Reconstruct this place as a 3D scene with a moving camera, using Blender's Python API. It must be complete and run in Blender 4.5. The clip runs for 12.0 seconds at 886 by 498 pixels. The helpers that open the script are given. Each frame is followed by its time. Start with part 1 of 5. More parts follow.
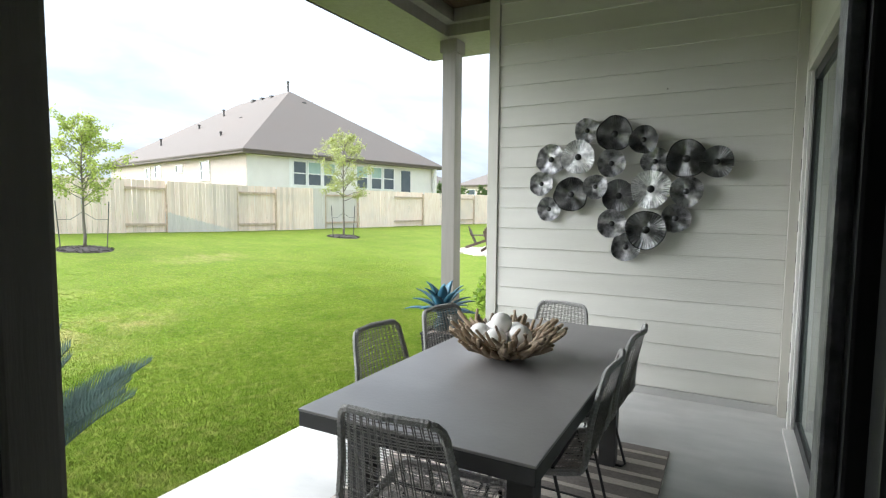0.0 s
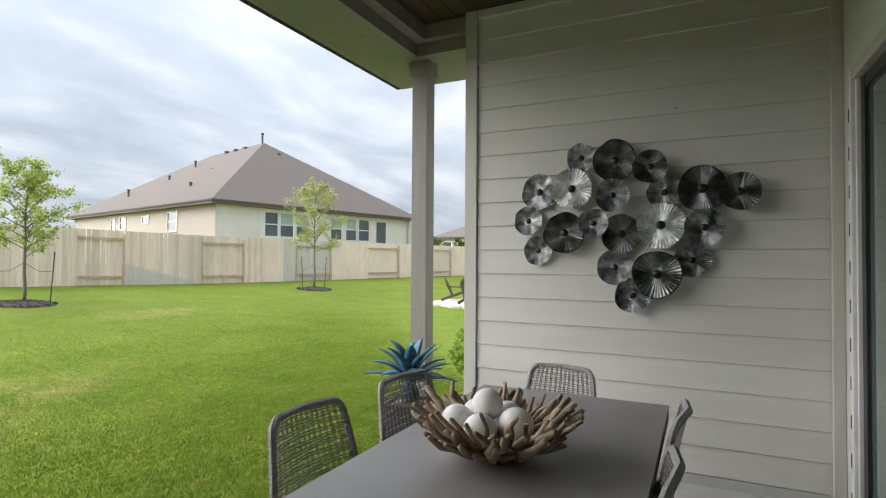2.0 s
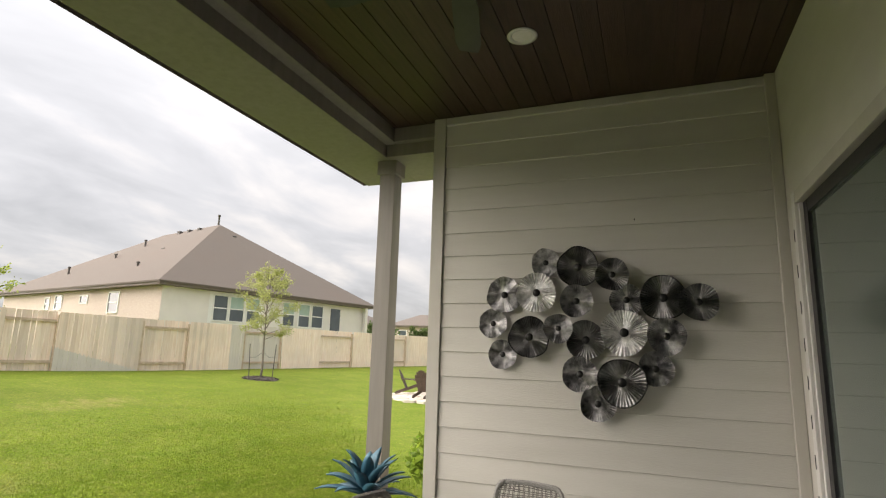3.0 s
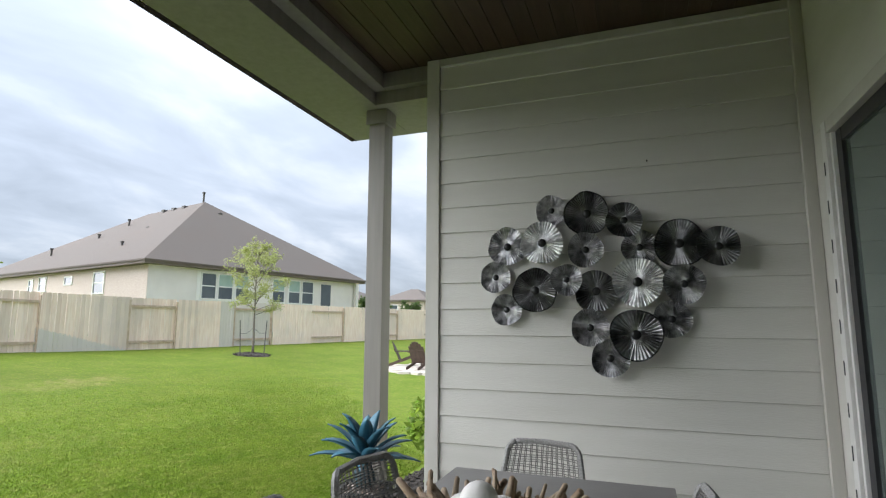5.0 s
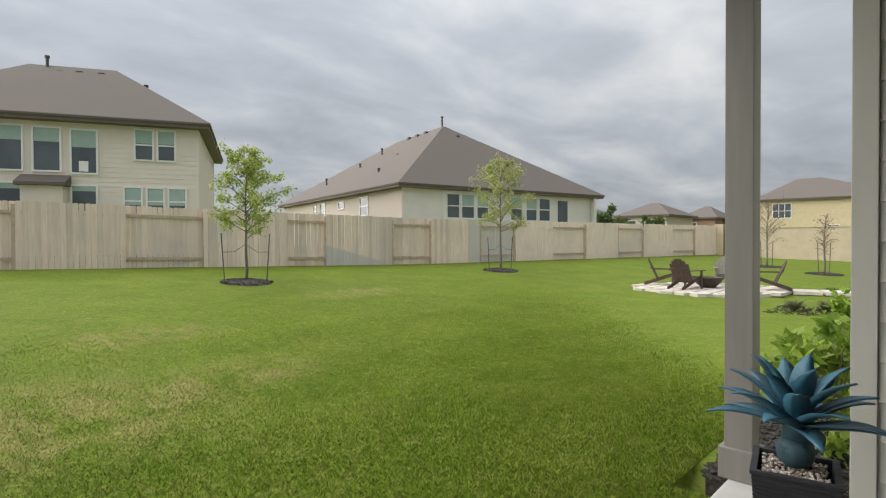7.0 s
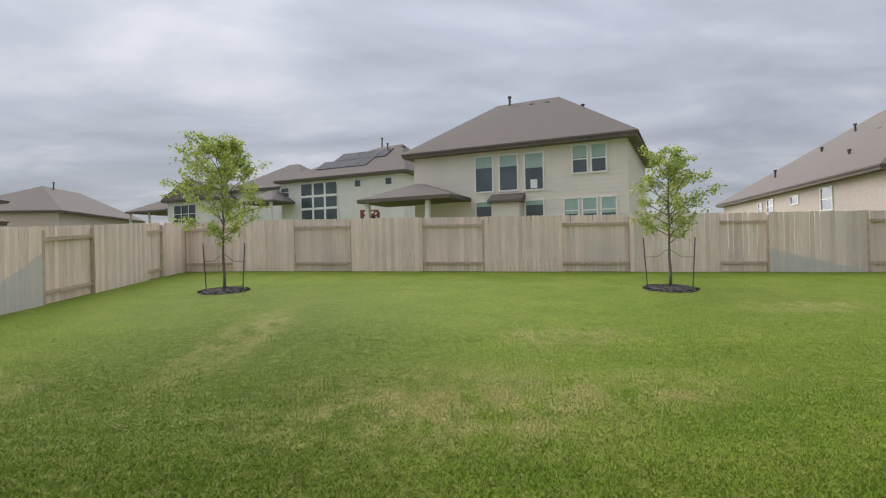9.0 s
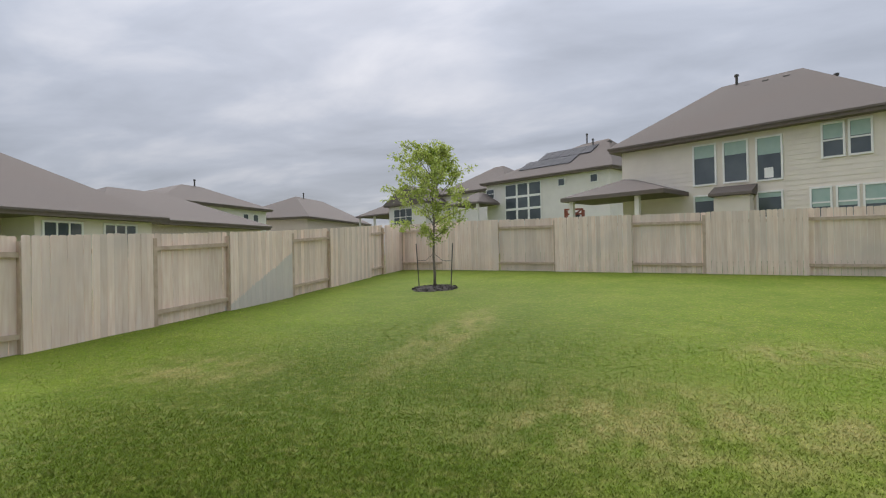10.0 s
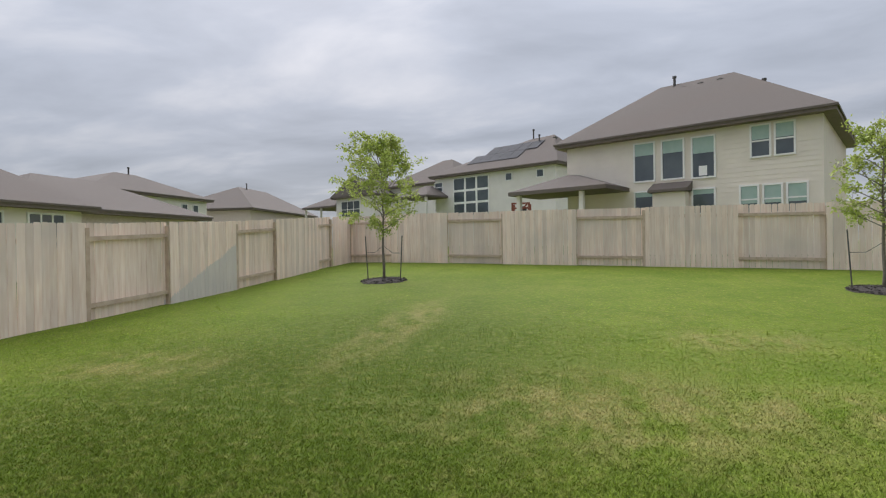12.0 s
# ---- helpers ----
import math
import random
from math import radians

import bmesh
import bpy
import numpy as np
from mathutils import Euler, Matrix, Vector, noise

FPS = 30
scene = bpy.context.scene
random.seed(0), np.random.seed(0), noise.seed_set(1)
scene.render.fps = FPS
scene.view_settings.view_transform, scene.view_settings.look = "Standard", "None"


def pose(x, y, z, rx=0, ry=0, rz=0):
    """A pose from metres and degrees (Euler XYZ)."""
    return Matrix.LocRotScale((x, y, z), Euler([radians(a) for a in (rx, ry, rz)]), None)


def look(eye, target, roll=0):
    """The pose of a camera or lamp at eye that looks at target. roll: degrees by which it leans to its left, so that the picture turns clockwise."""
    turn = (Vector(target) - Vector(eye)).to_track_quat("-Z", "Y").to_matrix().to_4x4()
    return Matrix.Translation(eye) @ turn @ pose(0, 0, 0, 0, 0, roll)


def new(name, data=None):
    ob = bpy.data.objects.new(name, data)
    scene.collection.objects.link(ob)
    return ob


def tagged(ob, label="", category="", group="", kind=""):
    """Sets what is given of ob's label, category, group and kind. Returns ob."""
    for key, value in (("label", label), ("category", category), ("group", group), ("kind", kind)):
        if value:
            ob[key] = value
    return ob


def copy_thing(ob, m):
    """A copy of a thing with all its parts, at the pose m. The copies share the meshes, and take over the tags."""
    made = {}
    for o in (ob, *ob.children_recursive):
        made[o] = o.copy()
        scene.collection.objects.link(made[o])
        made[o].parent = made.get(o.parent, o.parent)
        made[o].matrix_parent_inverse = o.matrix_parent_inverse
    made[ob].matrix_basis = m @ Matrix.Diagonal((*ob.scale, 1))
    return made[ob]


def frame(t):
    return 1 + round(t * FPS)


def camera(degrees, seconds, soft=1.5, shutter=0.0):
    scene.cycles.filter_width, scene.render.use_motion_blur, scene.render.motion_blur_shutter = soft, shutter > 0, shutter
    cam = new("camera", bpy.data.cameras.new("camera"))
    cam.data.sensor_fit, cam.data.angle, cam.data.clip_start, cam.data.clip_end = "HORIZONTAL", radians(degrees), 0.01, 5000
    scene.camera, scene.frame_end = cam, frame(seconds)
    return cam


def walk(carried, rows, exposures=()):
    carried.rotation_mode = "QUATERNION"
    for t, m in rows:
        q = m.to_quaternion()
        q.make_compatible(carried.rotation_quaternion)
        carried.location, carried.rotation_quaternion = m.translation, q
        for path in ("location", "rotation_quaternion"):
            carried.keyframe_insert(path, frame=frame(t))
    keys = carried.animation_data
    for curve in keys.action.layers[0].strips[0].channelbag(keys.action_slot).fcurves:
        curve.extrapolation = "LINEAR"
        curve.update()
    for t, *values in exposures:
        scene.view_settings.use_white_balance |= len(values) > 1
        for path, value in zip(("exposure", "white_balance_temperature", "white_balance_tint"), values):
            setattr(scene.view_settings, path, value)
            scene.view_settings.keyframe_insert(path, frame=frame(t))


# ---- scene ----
cam = camera(79.1, 12.0, soft=1.2)
PATH = [
    (0, 1.783, -1.060, 1.463, 28.19, -4.49, 0.51),
    (0.5, 1.605, -0.931, 1.490, 28.20, -4.36, 0.39),
    (1, 1.504, -0.742, 1.456, 27.87, -3.28, 0.36),
    (1.5, 1.475, -0.456, 1.376, 27.21, -1.30, 0.32),
    (2, 1.468, -0.351, 1.383, 25.76, 1.17, 0.38),
    (2.5, 1.448, -0.385, 1.441, 24.15, 4.85, 0.74),
    (3, 1.392, -0.337, 1.473, 21.20, 10.61, 1.70),
    (3.2, 1.381, -0.348, 1.506, 19.97, 12.93, 1.52),
    (4.8, 1.278, -0.209, 1.372, 17.85, 12.23, 0.39),
    (5, 1.236, -0.080, 1.361, 20.00, 7.95, 0.21),
    (5.5, 1.069, 0.120, 1.359, 25.64, 1.72, 0.25),
    (5.8, 0.904, 0.144, 1.350, 28.15, 0.07, 0.02),
    (6, 0.785, 0.195, 1.359, 29.94, -0.42, -0.04),
    (6.5, 0.500, 0.259, 1.346, 35.76, -0.88, -0.04),
    (6.8, 0.323, 0.339, 1.307, 40.41, -0.89, -0.23),
    (7, 0.209, 0.382, 1.294, 43.91, -0.77, -0.22),
    (7.2, 0.122, 0.436, 1.297, 47.54, -0.68, -0.42),
    (8.8, 0.050, 0.888, 1.317, 84.06, 0.19, -1.08),
    (9, 0.023, 0.890, 1.327, 88.42, 0.15, -1.21),
    (9.5, -0.108, 0.888, 1.341, 100.00, 0.39, -1.28),
    (10, -0.221, 0.862, 1.334, 109.92, 0.56, -1.14),
    (10.5, -0.339, 0.845, 1.338, 117.95, 0.64, -0.95),
    (11, -0.349, 0.801, 1.357, 122.82, 0.42, -0.73),
    (11.2, -0.353, 0.821, 1.344, 123.64, 0.30, -0.78),
    (11.5, -0.359, 0.851, 1.326, 120.65, 0.11, -0.84),
    (11.8, -0.255, 0.833, 1.316, 113.08, -0.11, -0.86),
    (12, -0.186, 0.821, 1.310, 104.36, -0.26, -0.89),
]
walk(cam, [(t, pose(x, y, z, 90 + pitch, 0, yaw) @ pose(0, 0, 0, 0, 0, roll)) for t, x, y, z, yaw, pitch, roll in PATH],
     exposures=[(0, 1.38, 6000, 8), (0.5, 1.17, 6000, 9), (1.0, 0.93, 6050, 10), (1.5, 0.78, 6100, 10), (2.5, 0.76, 6650, 12), (3.2, 0.78, 7300, 15), (4.8, 0.78, 5850, 11), (5.5, 0.52, 6600, 9), (6.5, 0.22, 6600, 9), (9.0, 0.08, 6300, 14), (12.0, 0.08, 6300, 14)])

# ---- sky and sun ----
world = bpy.data.worlds.new("world")
scene.world = world
world.use_nodes = True
wt = world.node_tree
wt.nodes.clear()


def wnode(kind, **sets):
    n = wt.nodes.new(kind)
    for k, v in sets.items():
        n.inputs[k.replace("_", " ")].default_value = v
    return n


w_out = wt.nodes.new("ShaderNodeOutputWorld")
w_bg = wt.nodes.new("ShaderNodeBackground")
w_sky = wt.nodes.new("ShaderNodeTexSky")
w_sky.sky_type = "NISHITA"
w_sky.sun_disc = False
w_sky.sun_elevation = radians(38)
w_sky.sun_rotation = radians(242)
w_co = wt.nodes.new("ShaderNodeTexCoord")
w_sep = wt.nodes.new("ShaderNodeSeparateXYZ")
wt.links.new(w_co.outputs["Generated"], w_sep.inputs[0])
w_z = wt.nodes.new("ShaderNodeMath")
w_z.operation = "MAXIMUM"
w_z.inputs[1].default_value = 0.0
wt.links.new(w_sep.outputs["Z"], w_z.inputs[0])
w_z2 = wt.nodes.new("ShaderNodeMath")
w_z2.operation = "ADD"
w_z2.inputs[1].default_value = 0.14
wt.links.new(w_z.outputs[0], w_z2.inputs[0])
w_div = wt.nodes.new("ShaderNodeVectorMath")
w_div.operation = "DIVIDE"
w_cmb = wt.nodes.new("ShaderNodeCombineXYZ")
for k in range(3):
    wt.links.new(w_z2.outputs[0], w_cmb.inputs[k])
wt.links.new(w_co.outputs["Generated"], w_div.inputs[0])
wt.links.new(w_cmb.outputs[0], w_div.inputs[1])
w_map = wt.nodes.new("ShaderNodeMapping")
w_map.inputs["Scale"].default_value = (1.0, 0.62, 0.0)
w_map.inputs["Rotation"].default_value = (0, 0, radians(25))
wt.links.new(w_div.outputs[0], w_map.inputs["Vector"])
w_n1 = wnode("ShaderNodeTexNoise", Scale=1.9, Detail=7.0, Roughness=0.52, Distortion=0.35)
w_n2 = wnode("ShaderNodeTexNoise", Scale=0.7, Detail=3.0, Roughness=0.5)
wt.links.new(w_map.outputs[0], w_n1.inputs["Vector"])
wt.links.new(w_map.outputs[0], w_n2.inputs["Vector"])
w_add = wt.nodes.new("ShaderNodeMath")
w_add.operation = "MULTIPLY_ADD"
w_add.inputs[1].default_value = 0.62
wt.links.new(w_n1.outputs["Fac"], w_add.inputs[0])
w_half = wt.nodes.new("ShaderNodeMath")
w_half.operation = "MULTIPLY"
w_half.inputs[1].default_value = 0.38
wt.links.new(w_n2.outputs["Fac"], w_half.inputs[0])
wt.links.new(w_half.outputs[0], w_add.inputs[2])
w_ramp = wt.nodes.new("ShaderNodeValToRGB")
w_ramp.color_ramp.elements[0].position = 0.36
w_ramp.color_ramp.elements[0].color = (0.43, 0.465, 0.51, 1)
w_ramp.color_ramp.elements[1].position = 0.66
w_ramp.color_ramp.elements[1].color = (0.82, 0.83, 0.84, 1)
mid = w_ramp.color_ramp.elements.new(0.5)
mid.color = (0.56, 0.60, 0.655, 1)
wt.links.new(w_add.outputs[0], w_ramp.inputs[0])
w_scl = wt.nodes.new("ShaderNodeMixRGB")
w_scl.blend_type = "MULTIPLY"
w_scl.inputs[0].default_value = 1
w_scl.inputs[2].default_value = (0.1, 0.1, 0.1, 1)
wt.links.new(w_sky.outputs[0], w_scl.inputs[1])
w_mix = wt.nodes.new("ShaderNodeMixRGB")
w_mix.inputs[0].default_value = 0.9
wt.links.new(w_scl.outputs[0], w_mix.inputs[1])
wt.links.new(w_ramp.outputs[0], w_mix.inputs[2])
# an overcast sky is brightest overhead
w_zen = wt.nodes.new("ShaderNodeMath")
w_zen.operation = "MULTIPLY_ADD"
w_zen.inputs[1].default_value = 0.95
w_zen.inputs[2].default_value = 0.57
wt.links.new(w_z.outputs[0], w_zen.inputs[0])
w_grad = wt.nodes.new("ShaderNodeVectorMath")
w_grad.operation = "SCALE"
wt.links.new(w_mix.outputs[0], w_grad.inputs[0])
wt.links.new(w_zen.outputs[0], w_grad.inputs["Scale"])
wt.links.new(w_grad.outputs[0], w_bg.inputs["Color"])
w_bg.inputs["Strength"].default_value = 1.05
wt.links.new(w_bg.outputs[0], w_out.inputs[0])
sun = new("sun", bpy.data.lights.new("sun", "SUN"))
sun.data.energy = 5.0
sun.data.angle = radians(95)
sun.data.color = (1.0, 0.975, 0.94)
sun.matrix_world = look((-26, -17, 24), (0, 0, 0))


# ---- materials ----
def mat(name, c1, c2=None, scale=8.0, rough=0.7, bump=0.15, bscale=None, metal=0.0, rnd=0.0, stretch=(1, 1, 1), island=0.0, c3=None, scale3=0.6, spec=None):
    m = bpy.data.materials.new(name)
    m.use_nodes = True
    nt = m.node_tree
    b = nt.nodes["Principled BSDF"]
    b.inputs["Roughness"].default_value = rough
    b.inputs["Metallic"].default_value = metal
    if spec is not None:
        b.inputs["Specular IOR Level"].default_value = spec
    c2 = c2 or tuple(v * 0.8 for v in c1)
    co = nt.nodes.new("ShaderNodeTexCoord")
    mp = nt.nodes.new("ShaderNodeMapping")
    mp.inputs["Scale"].default_value = stretch
    geo = nt.nodes.new("ShaderNodeNewGeometry")
    nt.links.new(geo.outputs["Position"], mp.inputs["Vector"])
    n1 = nt.nodes.new("ShaderNodeTexNoise")
    n1.inputs["Scale"].default_value = scale
    n1.inputs["Detail"].default_value = 6
    nt.links.new(mp.outputs[0], n1.inputs["Vector"])
    ramp = nt.nodes.new("ShaderNodeValToRGB")
    ramp.color_ramp.elements[0].position = 0.32
    ramp.color_ramp.elements[1].position = 0.68
    ramp.color_ramp.elements[0].color = (*c1, 1)
    ramp.color_ramp.elements[1].color = (*c2, 1)
    nt.links.new(n1.outputs["Fac"], ramp.inputs[0])
    col = ramp.outputs[0]
    if c3:
        n3 = nt.nodes.new("ShaderNodeTexNoise")
        n3.inputs["Scale"].default_value = scale3
        n3.inputs["Detail"].default_value = 4
        nt.links.new(geo.outputs["Position"], n3.inputs["Vector"])
        r3 = nt.nodes.new("ShaderNodeMapRange")
        r3.inputs["From Min"].default_value = 0.48
        r3.inputs["From Max"].default_value = 0.7
        nt.links.new(n3.outputs["Fac"], r3.inputs["Value"])
        mx = nt.nodes.new("ShaderNodeMixRGB")
        mx.inputs[2].default_value = (*c3, 1)
        nt.links.new(r3.outputs[0], mx.inputs[0])
        nt.links.new(col, mx.inputs[1])
        col = mx.outputs[0]
    if rnd or island:
        hs = nt.nodes.new("ShaderNodeHueSaturation")
        if rnd:
            info = nt.nodes.new("ShaderNodeObjectInfo")
            source = info.outputs["Random"]
        else:
            source = geo.outputs["Random Per Island"]
        rr = nt.nodes.new("ShaderNodeMapRange")
        rr.inputs["To Min"].default_value = 1 - (rnd or island)
        rr.inputs["To Max"].default_value = 1 + (rnd or island)
        nt.links.new(source, rr.inputs["Value"])
        nt.links.new(rr.outputs[0], hs.inputs["Value"])
        nt.links.new(col, hs.inputs["Color"])
        col = hs.outputs[0]
    nt.links.new(col, b.inputs["Base Color"])
    if bump:
        n2 = nt.nodes.new("ShaderNodeTexNoise")
        n2.inputs["Scale"].default_value = bscale or scale * 6
        n2.inputs["Detail"].default_value = 5
        nt.links.new(mp.outputs[0], n2.inputs["Vector"])
        bp = nt.nodes.new("ShaderNodeBump")
        bp.inputs["Strength"].default_value = bump
        bp.inputs["Distance"].default_value = 0.01
        nt.links.new(n2.outputs["Fac"], bp.inputs["Height"])
        nt.links.new(bp.outputs[0], b.inputs["Normal"])
    return m


def glass(name, tint, rough=0.02, alpha=None):
    m = mat(name, tint, tint, rough=rough, bump=0, spec=0.8)
    return m


M_SIDING = mat("greige lap siding paint", (0.57, 0.555, 0.505), (0.61, 0.595, 0.545), 3, 0.62, 0.12, 60, rnd=0.03, stretch=(0.4, 1, 3))
M_TRIM = mat("greige trim paint", (0.47, 0.455, 0.405), (0.51, 0.495, 0.445), 4, 0.55, 0.08, 80, stretch=(3, 3, 0.4))
M_TAUPE = mat("taupe post paint", (0.195, 0.18, 0.16), (0.23, 0.213, 0.19), 6, 0.55, 0.12, 50, stretch=(4, 4, 0.3))
M_WHITE = mat("white door trim", (0.62, 0.61, 0.58), (0.68, 0.67, 0.64), 6, 0.45, 0.05)
M_BLACK = mat("black door frame", (0.02, 0.02, 0.022), (0.03, 0.03, 0.032), 10, 0.4, 0.05)
M_SLAB = mat("broom finished concrete", (0.42, 0.415, 0.40), (0.52, 0.51, 0.49), 2.2, 0.85, 0.25, 90, c3=(0.36, 0.35, 0.33), scale3=1.2, stretch=(1, 2.5, 1))
M_CEIL = mat("dark stained ceiling boards", (0.040, 0.021, 0.014), (0.062, 0.034, 0.022), 7, 0.5, 0.2, 40, stretch=(6, 0.5, 1), island=0.2)
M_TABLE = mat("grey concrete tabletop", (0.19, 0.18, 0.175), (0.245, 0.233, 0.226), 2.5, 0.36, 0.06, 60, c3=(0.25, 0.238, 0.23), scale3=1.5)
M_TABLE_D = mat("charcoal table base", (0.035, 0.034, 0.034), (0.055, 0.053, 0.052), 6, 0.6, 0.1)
M_ROPE = mat("grey rope", (0.27, 0.26, 0.25), (0.38, 0.37, 0.355), 160, 0.9, 0.5, 300)
M_CORD = mat("dark woven cord", (0.17, 0.16, 0.15), (0.27, 0.255, 0.24), 120, 0.9, 0.4, 300)
M_ROD = mat("black steel rod", (0.012, 0.012, 0.013), (0.02, 0.02, 0.02), 20, 0.45, 0.05)
M_DRIFT = mat("driftwood", (0.24, 0.165, 0.105), (0.44, 0.35, 0.255), 18, 0.85, 0.5, 60, rnd=0.3)
M_BALL = mat("white ceramic ball", (0.76, 0.735, 0.70), (0.82, 0.79, 0.76), 30, 0.6, 0.1)
M_STEEL = mat("rippled brushed steel", (0.10, 0.10, 0.102), (0.52, 0.515, 0.52), 22, 0.30, 0.3, 150, metal=1.0, rnd=0.25)
M_STEELB = mat("pale polished steel", (0.42, 0.42, 0.42), (0.82, 0.815, 0.81), 30, 0.38, 0.3, 150, metal=0.9)
M_STEELD = mat("darkened steel", (0.07, 0.07, 0.07), (0.27, 0.27, 0.268), 13, 0.33, 0.15, 120, metal=1.0, rnd=0.3)
M_BUTTON = mat("black metal button", (0.02, 0.02, 0.02), (0.05, 0.05, 0.05), 20, 0.4, 0.05, metal=0.8)
M_AGAVE = mat("blue agave leaf", (0.025, 0.095, 0.145), (0.06, 0.19, 0.26), 9, 0.5, 0.15, 70, island=0.35)
M_AGAVED = mat("dark teal stem", (0.02, 0.055, 0.07), (0.04, 0.09, 0.11), 14, 0.6, 0.3)
M_POT = mat("black textured planter", (0.016, 0.017, 0.02), (0.03, 0.031, 0.035), 12, 0.7, 0.5, 30, stretch=(1, 1, 6))
M_PEBBLE = mat("mixed pebbles", (0.34, 0.24, 0.18), (0.5, 0.46, 0.42), 40, 0.6, 0.1, island=0.5)
M_PALM = mat("sago frond", (0.13, 0.20, 0.185), (0.20, 0.285, 0.26), 10, 0.5, 0.1, island=0.25)
M_RUG = mat("grey rug weave", (0.16, 0.14, 0.125), (0.22, 0.19, 0.17), 60, 0.95, 0.6, 200)
M_RUGL = mat("pale rug stripe", (0.42, 0.37, 0.31), (0.5, 0.45, 0.39), 80, 0.95, 0.6, 200)
M_MULCH = mat("dark bark mulch", (0.018, 0.015, 0.013), (0.05, 0.04, 0.033), 40, 0.95, 0.8, 60, island=0.4)
M_SHRUB = mat("bright shrub leaf", (0.17, 0.30, 0.035), (0.33, 0.44, 0.06), 5, 0.5, 0.1, island=0.35)
M_LEAF = mat("young oak leaf", (0.29, 0.37, 0.075), (0.43, 0.48, 0.125), 3, 0.55, 0.1, island=0.3)
M_LEAF2 = mat("pale spring leaf", (0.34, 0.38, 0.12), (0.46, 0.48, 0.18), 3, 0.55, 0.1, island=0.3)
M_BARK = mat("grey bark", (0.13, 0.11, 0.09), (0.22, 0.19, 0.16), 20, 0.9, 0.5)
M_TWIG = mat("bare twig", (0.14, 0.10, 0.08), (0.2, 0.15, 0.12), 20, 0.9, 0.3)
M_ADIR = mat("dark brown chair slats", (0.045, 0.027, 0.02), (0.075, 0.047, 0.035), 12, 0.6, 0.2, rnd=0.1)
M_ADIRG = mat("grey chair slats", (0.14, 0.125, 0.11), (0.2, 0.18, 0.16), 12, 0.7, 0.2, rnd=0.1)
M_STONE = mat("pale flagstone", (0.47, 0.42, 0.36), (0.6, 0.55, 0.48), 5, 0.85, 0.3, rnd=0.12)
M_TAN = mat("tan masonry wall", (0.47, 0.39, 0.27), (0.55, 0.46, 0.33), 2, 0.9, 0.3)
M_ROOF = mat("taupe asphalt shingle", (0.108, 0.091, 0.079), (0.158, 0.135, 0.118), 30, 0.95, 0.4, 60, c3=(0.135, 0.111, 0.095), scale3=0.35, stretch=(1, 1, 3))
M_FASCIA = mat("brown eave trim", (0.13, 0.105, 0.085), (0.16, 0.13, 0.11), 5, 0.7, 0.1)
M_HSID = mat("cream house siding", (0.67, 0.615, 0.54), (0.72, 0.665, 0.585), 1.5, 0.75, 0.1, rnd=0.03)
M_HSIDW = mat("pale house siding", (0.70, 0.67, 0.635), (0.75, 0.72, 0.685), 1.5, 0.75, 0.1, rnd=0.03)
M_HBRICK = mat("tan brick", (0.50, 0.41, 0.36), (0.60, 0.52, 0.465), 7, 0.9, 0.4, stretch=(1, 1, 3))
M_HRED = mat("red brown brick", (0.25, 0.15, 0.11), (0.34, 0.22, 0.17), 7, 0.9, 0.4, stretch=(1, 1, 3))
M_YEL = mat("yellow stucco", (0.55, 0.45, 0.28), (0.6, 0.50, 0.33), 3, 0.9, 0.2)
M_WFRAME = mat("white window frame", (0.75, 0.75, 0.73), (0.8, 0.8, 0.78), 5, 0.5, 0.03)
M_PANE = mat("dark window glass", (0.06, 0.075, 0.09), (0.10, 0.12, 0.135), 0.7, 0.06, 0, spec=0.6)
M_BLIND = mat("pale green blind", (0.30, 0.42, 0.38), (0.36, 0.47, 0.43), 3, 0.6, 0.05)
M_PIPE = mat("dark vent pipe", (0.06, 0.055, 0.05), (0.09, 0.08, 0.075), 8, 0.6, 0.1)
M_GALV = mat("weathered pipe", (0.14, 0.14, 0.145), (0.3, 0.3, 0.3), 30, 0.5, 0.2, metal=0.4)
M_PVC = mat("white plastic", (0.7, 0.69, 0.67), (0.76, 0.75, 0.73), 10, 0.5, 0.03)
M_SOLAR = mat("solar panel", (0.03, 0.032, 0.038), (0.05, 0.052, 0.06), 2, 0.6, 0, spec=0.1)
M_RED = mat("red play frame", (0.20, 0.055, 0.035), (0.27, 0.08, 0.05), 6, 0.8, 0.2)
M_STRAP = mat("tree strap", (0.03, 0.03, 0.03), (0.05, 0.05, 0.05), 10, 0.8, 0)
M_INT = mat("interior wall paint", (0.36, 0.35, 0.33), (0.4, 0.39, 0.37), 2, 0.8, 0.05)
M_DIRT = mat("soil edge", (0.10, 0.075, 0.05), (0.16, 0.12, 0.08), 20, 0.95, 0.6)
M_SHRUBD = mat("grey green ornamental grass", (0.10, 0.115, 0.05), (0.17, 0.18, 0.09), 5, 0.7, 0.1, island=0.3)
M_FARTREE = mat("distant foliage", (0.06, 0.10, 0.03), (0.11, 0.16, 0.045), 3, 0.7, 0.1, island=0.3)


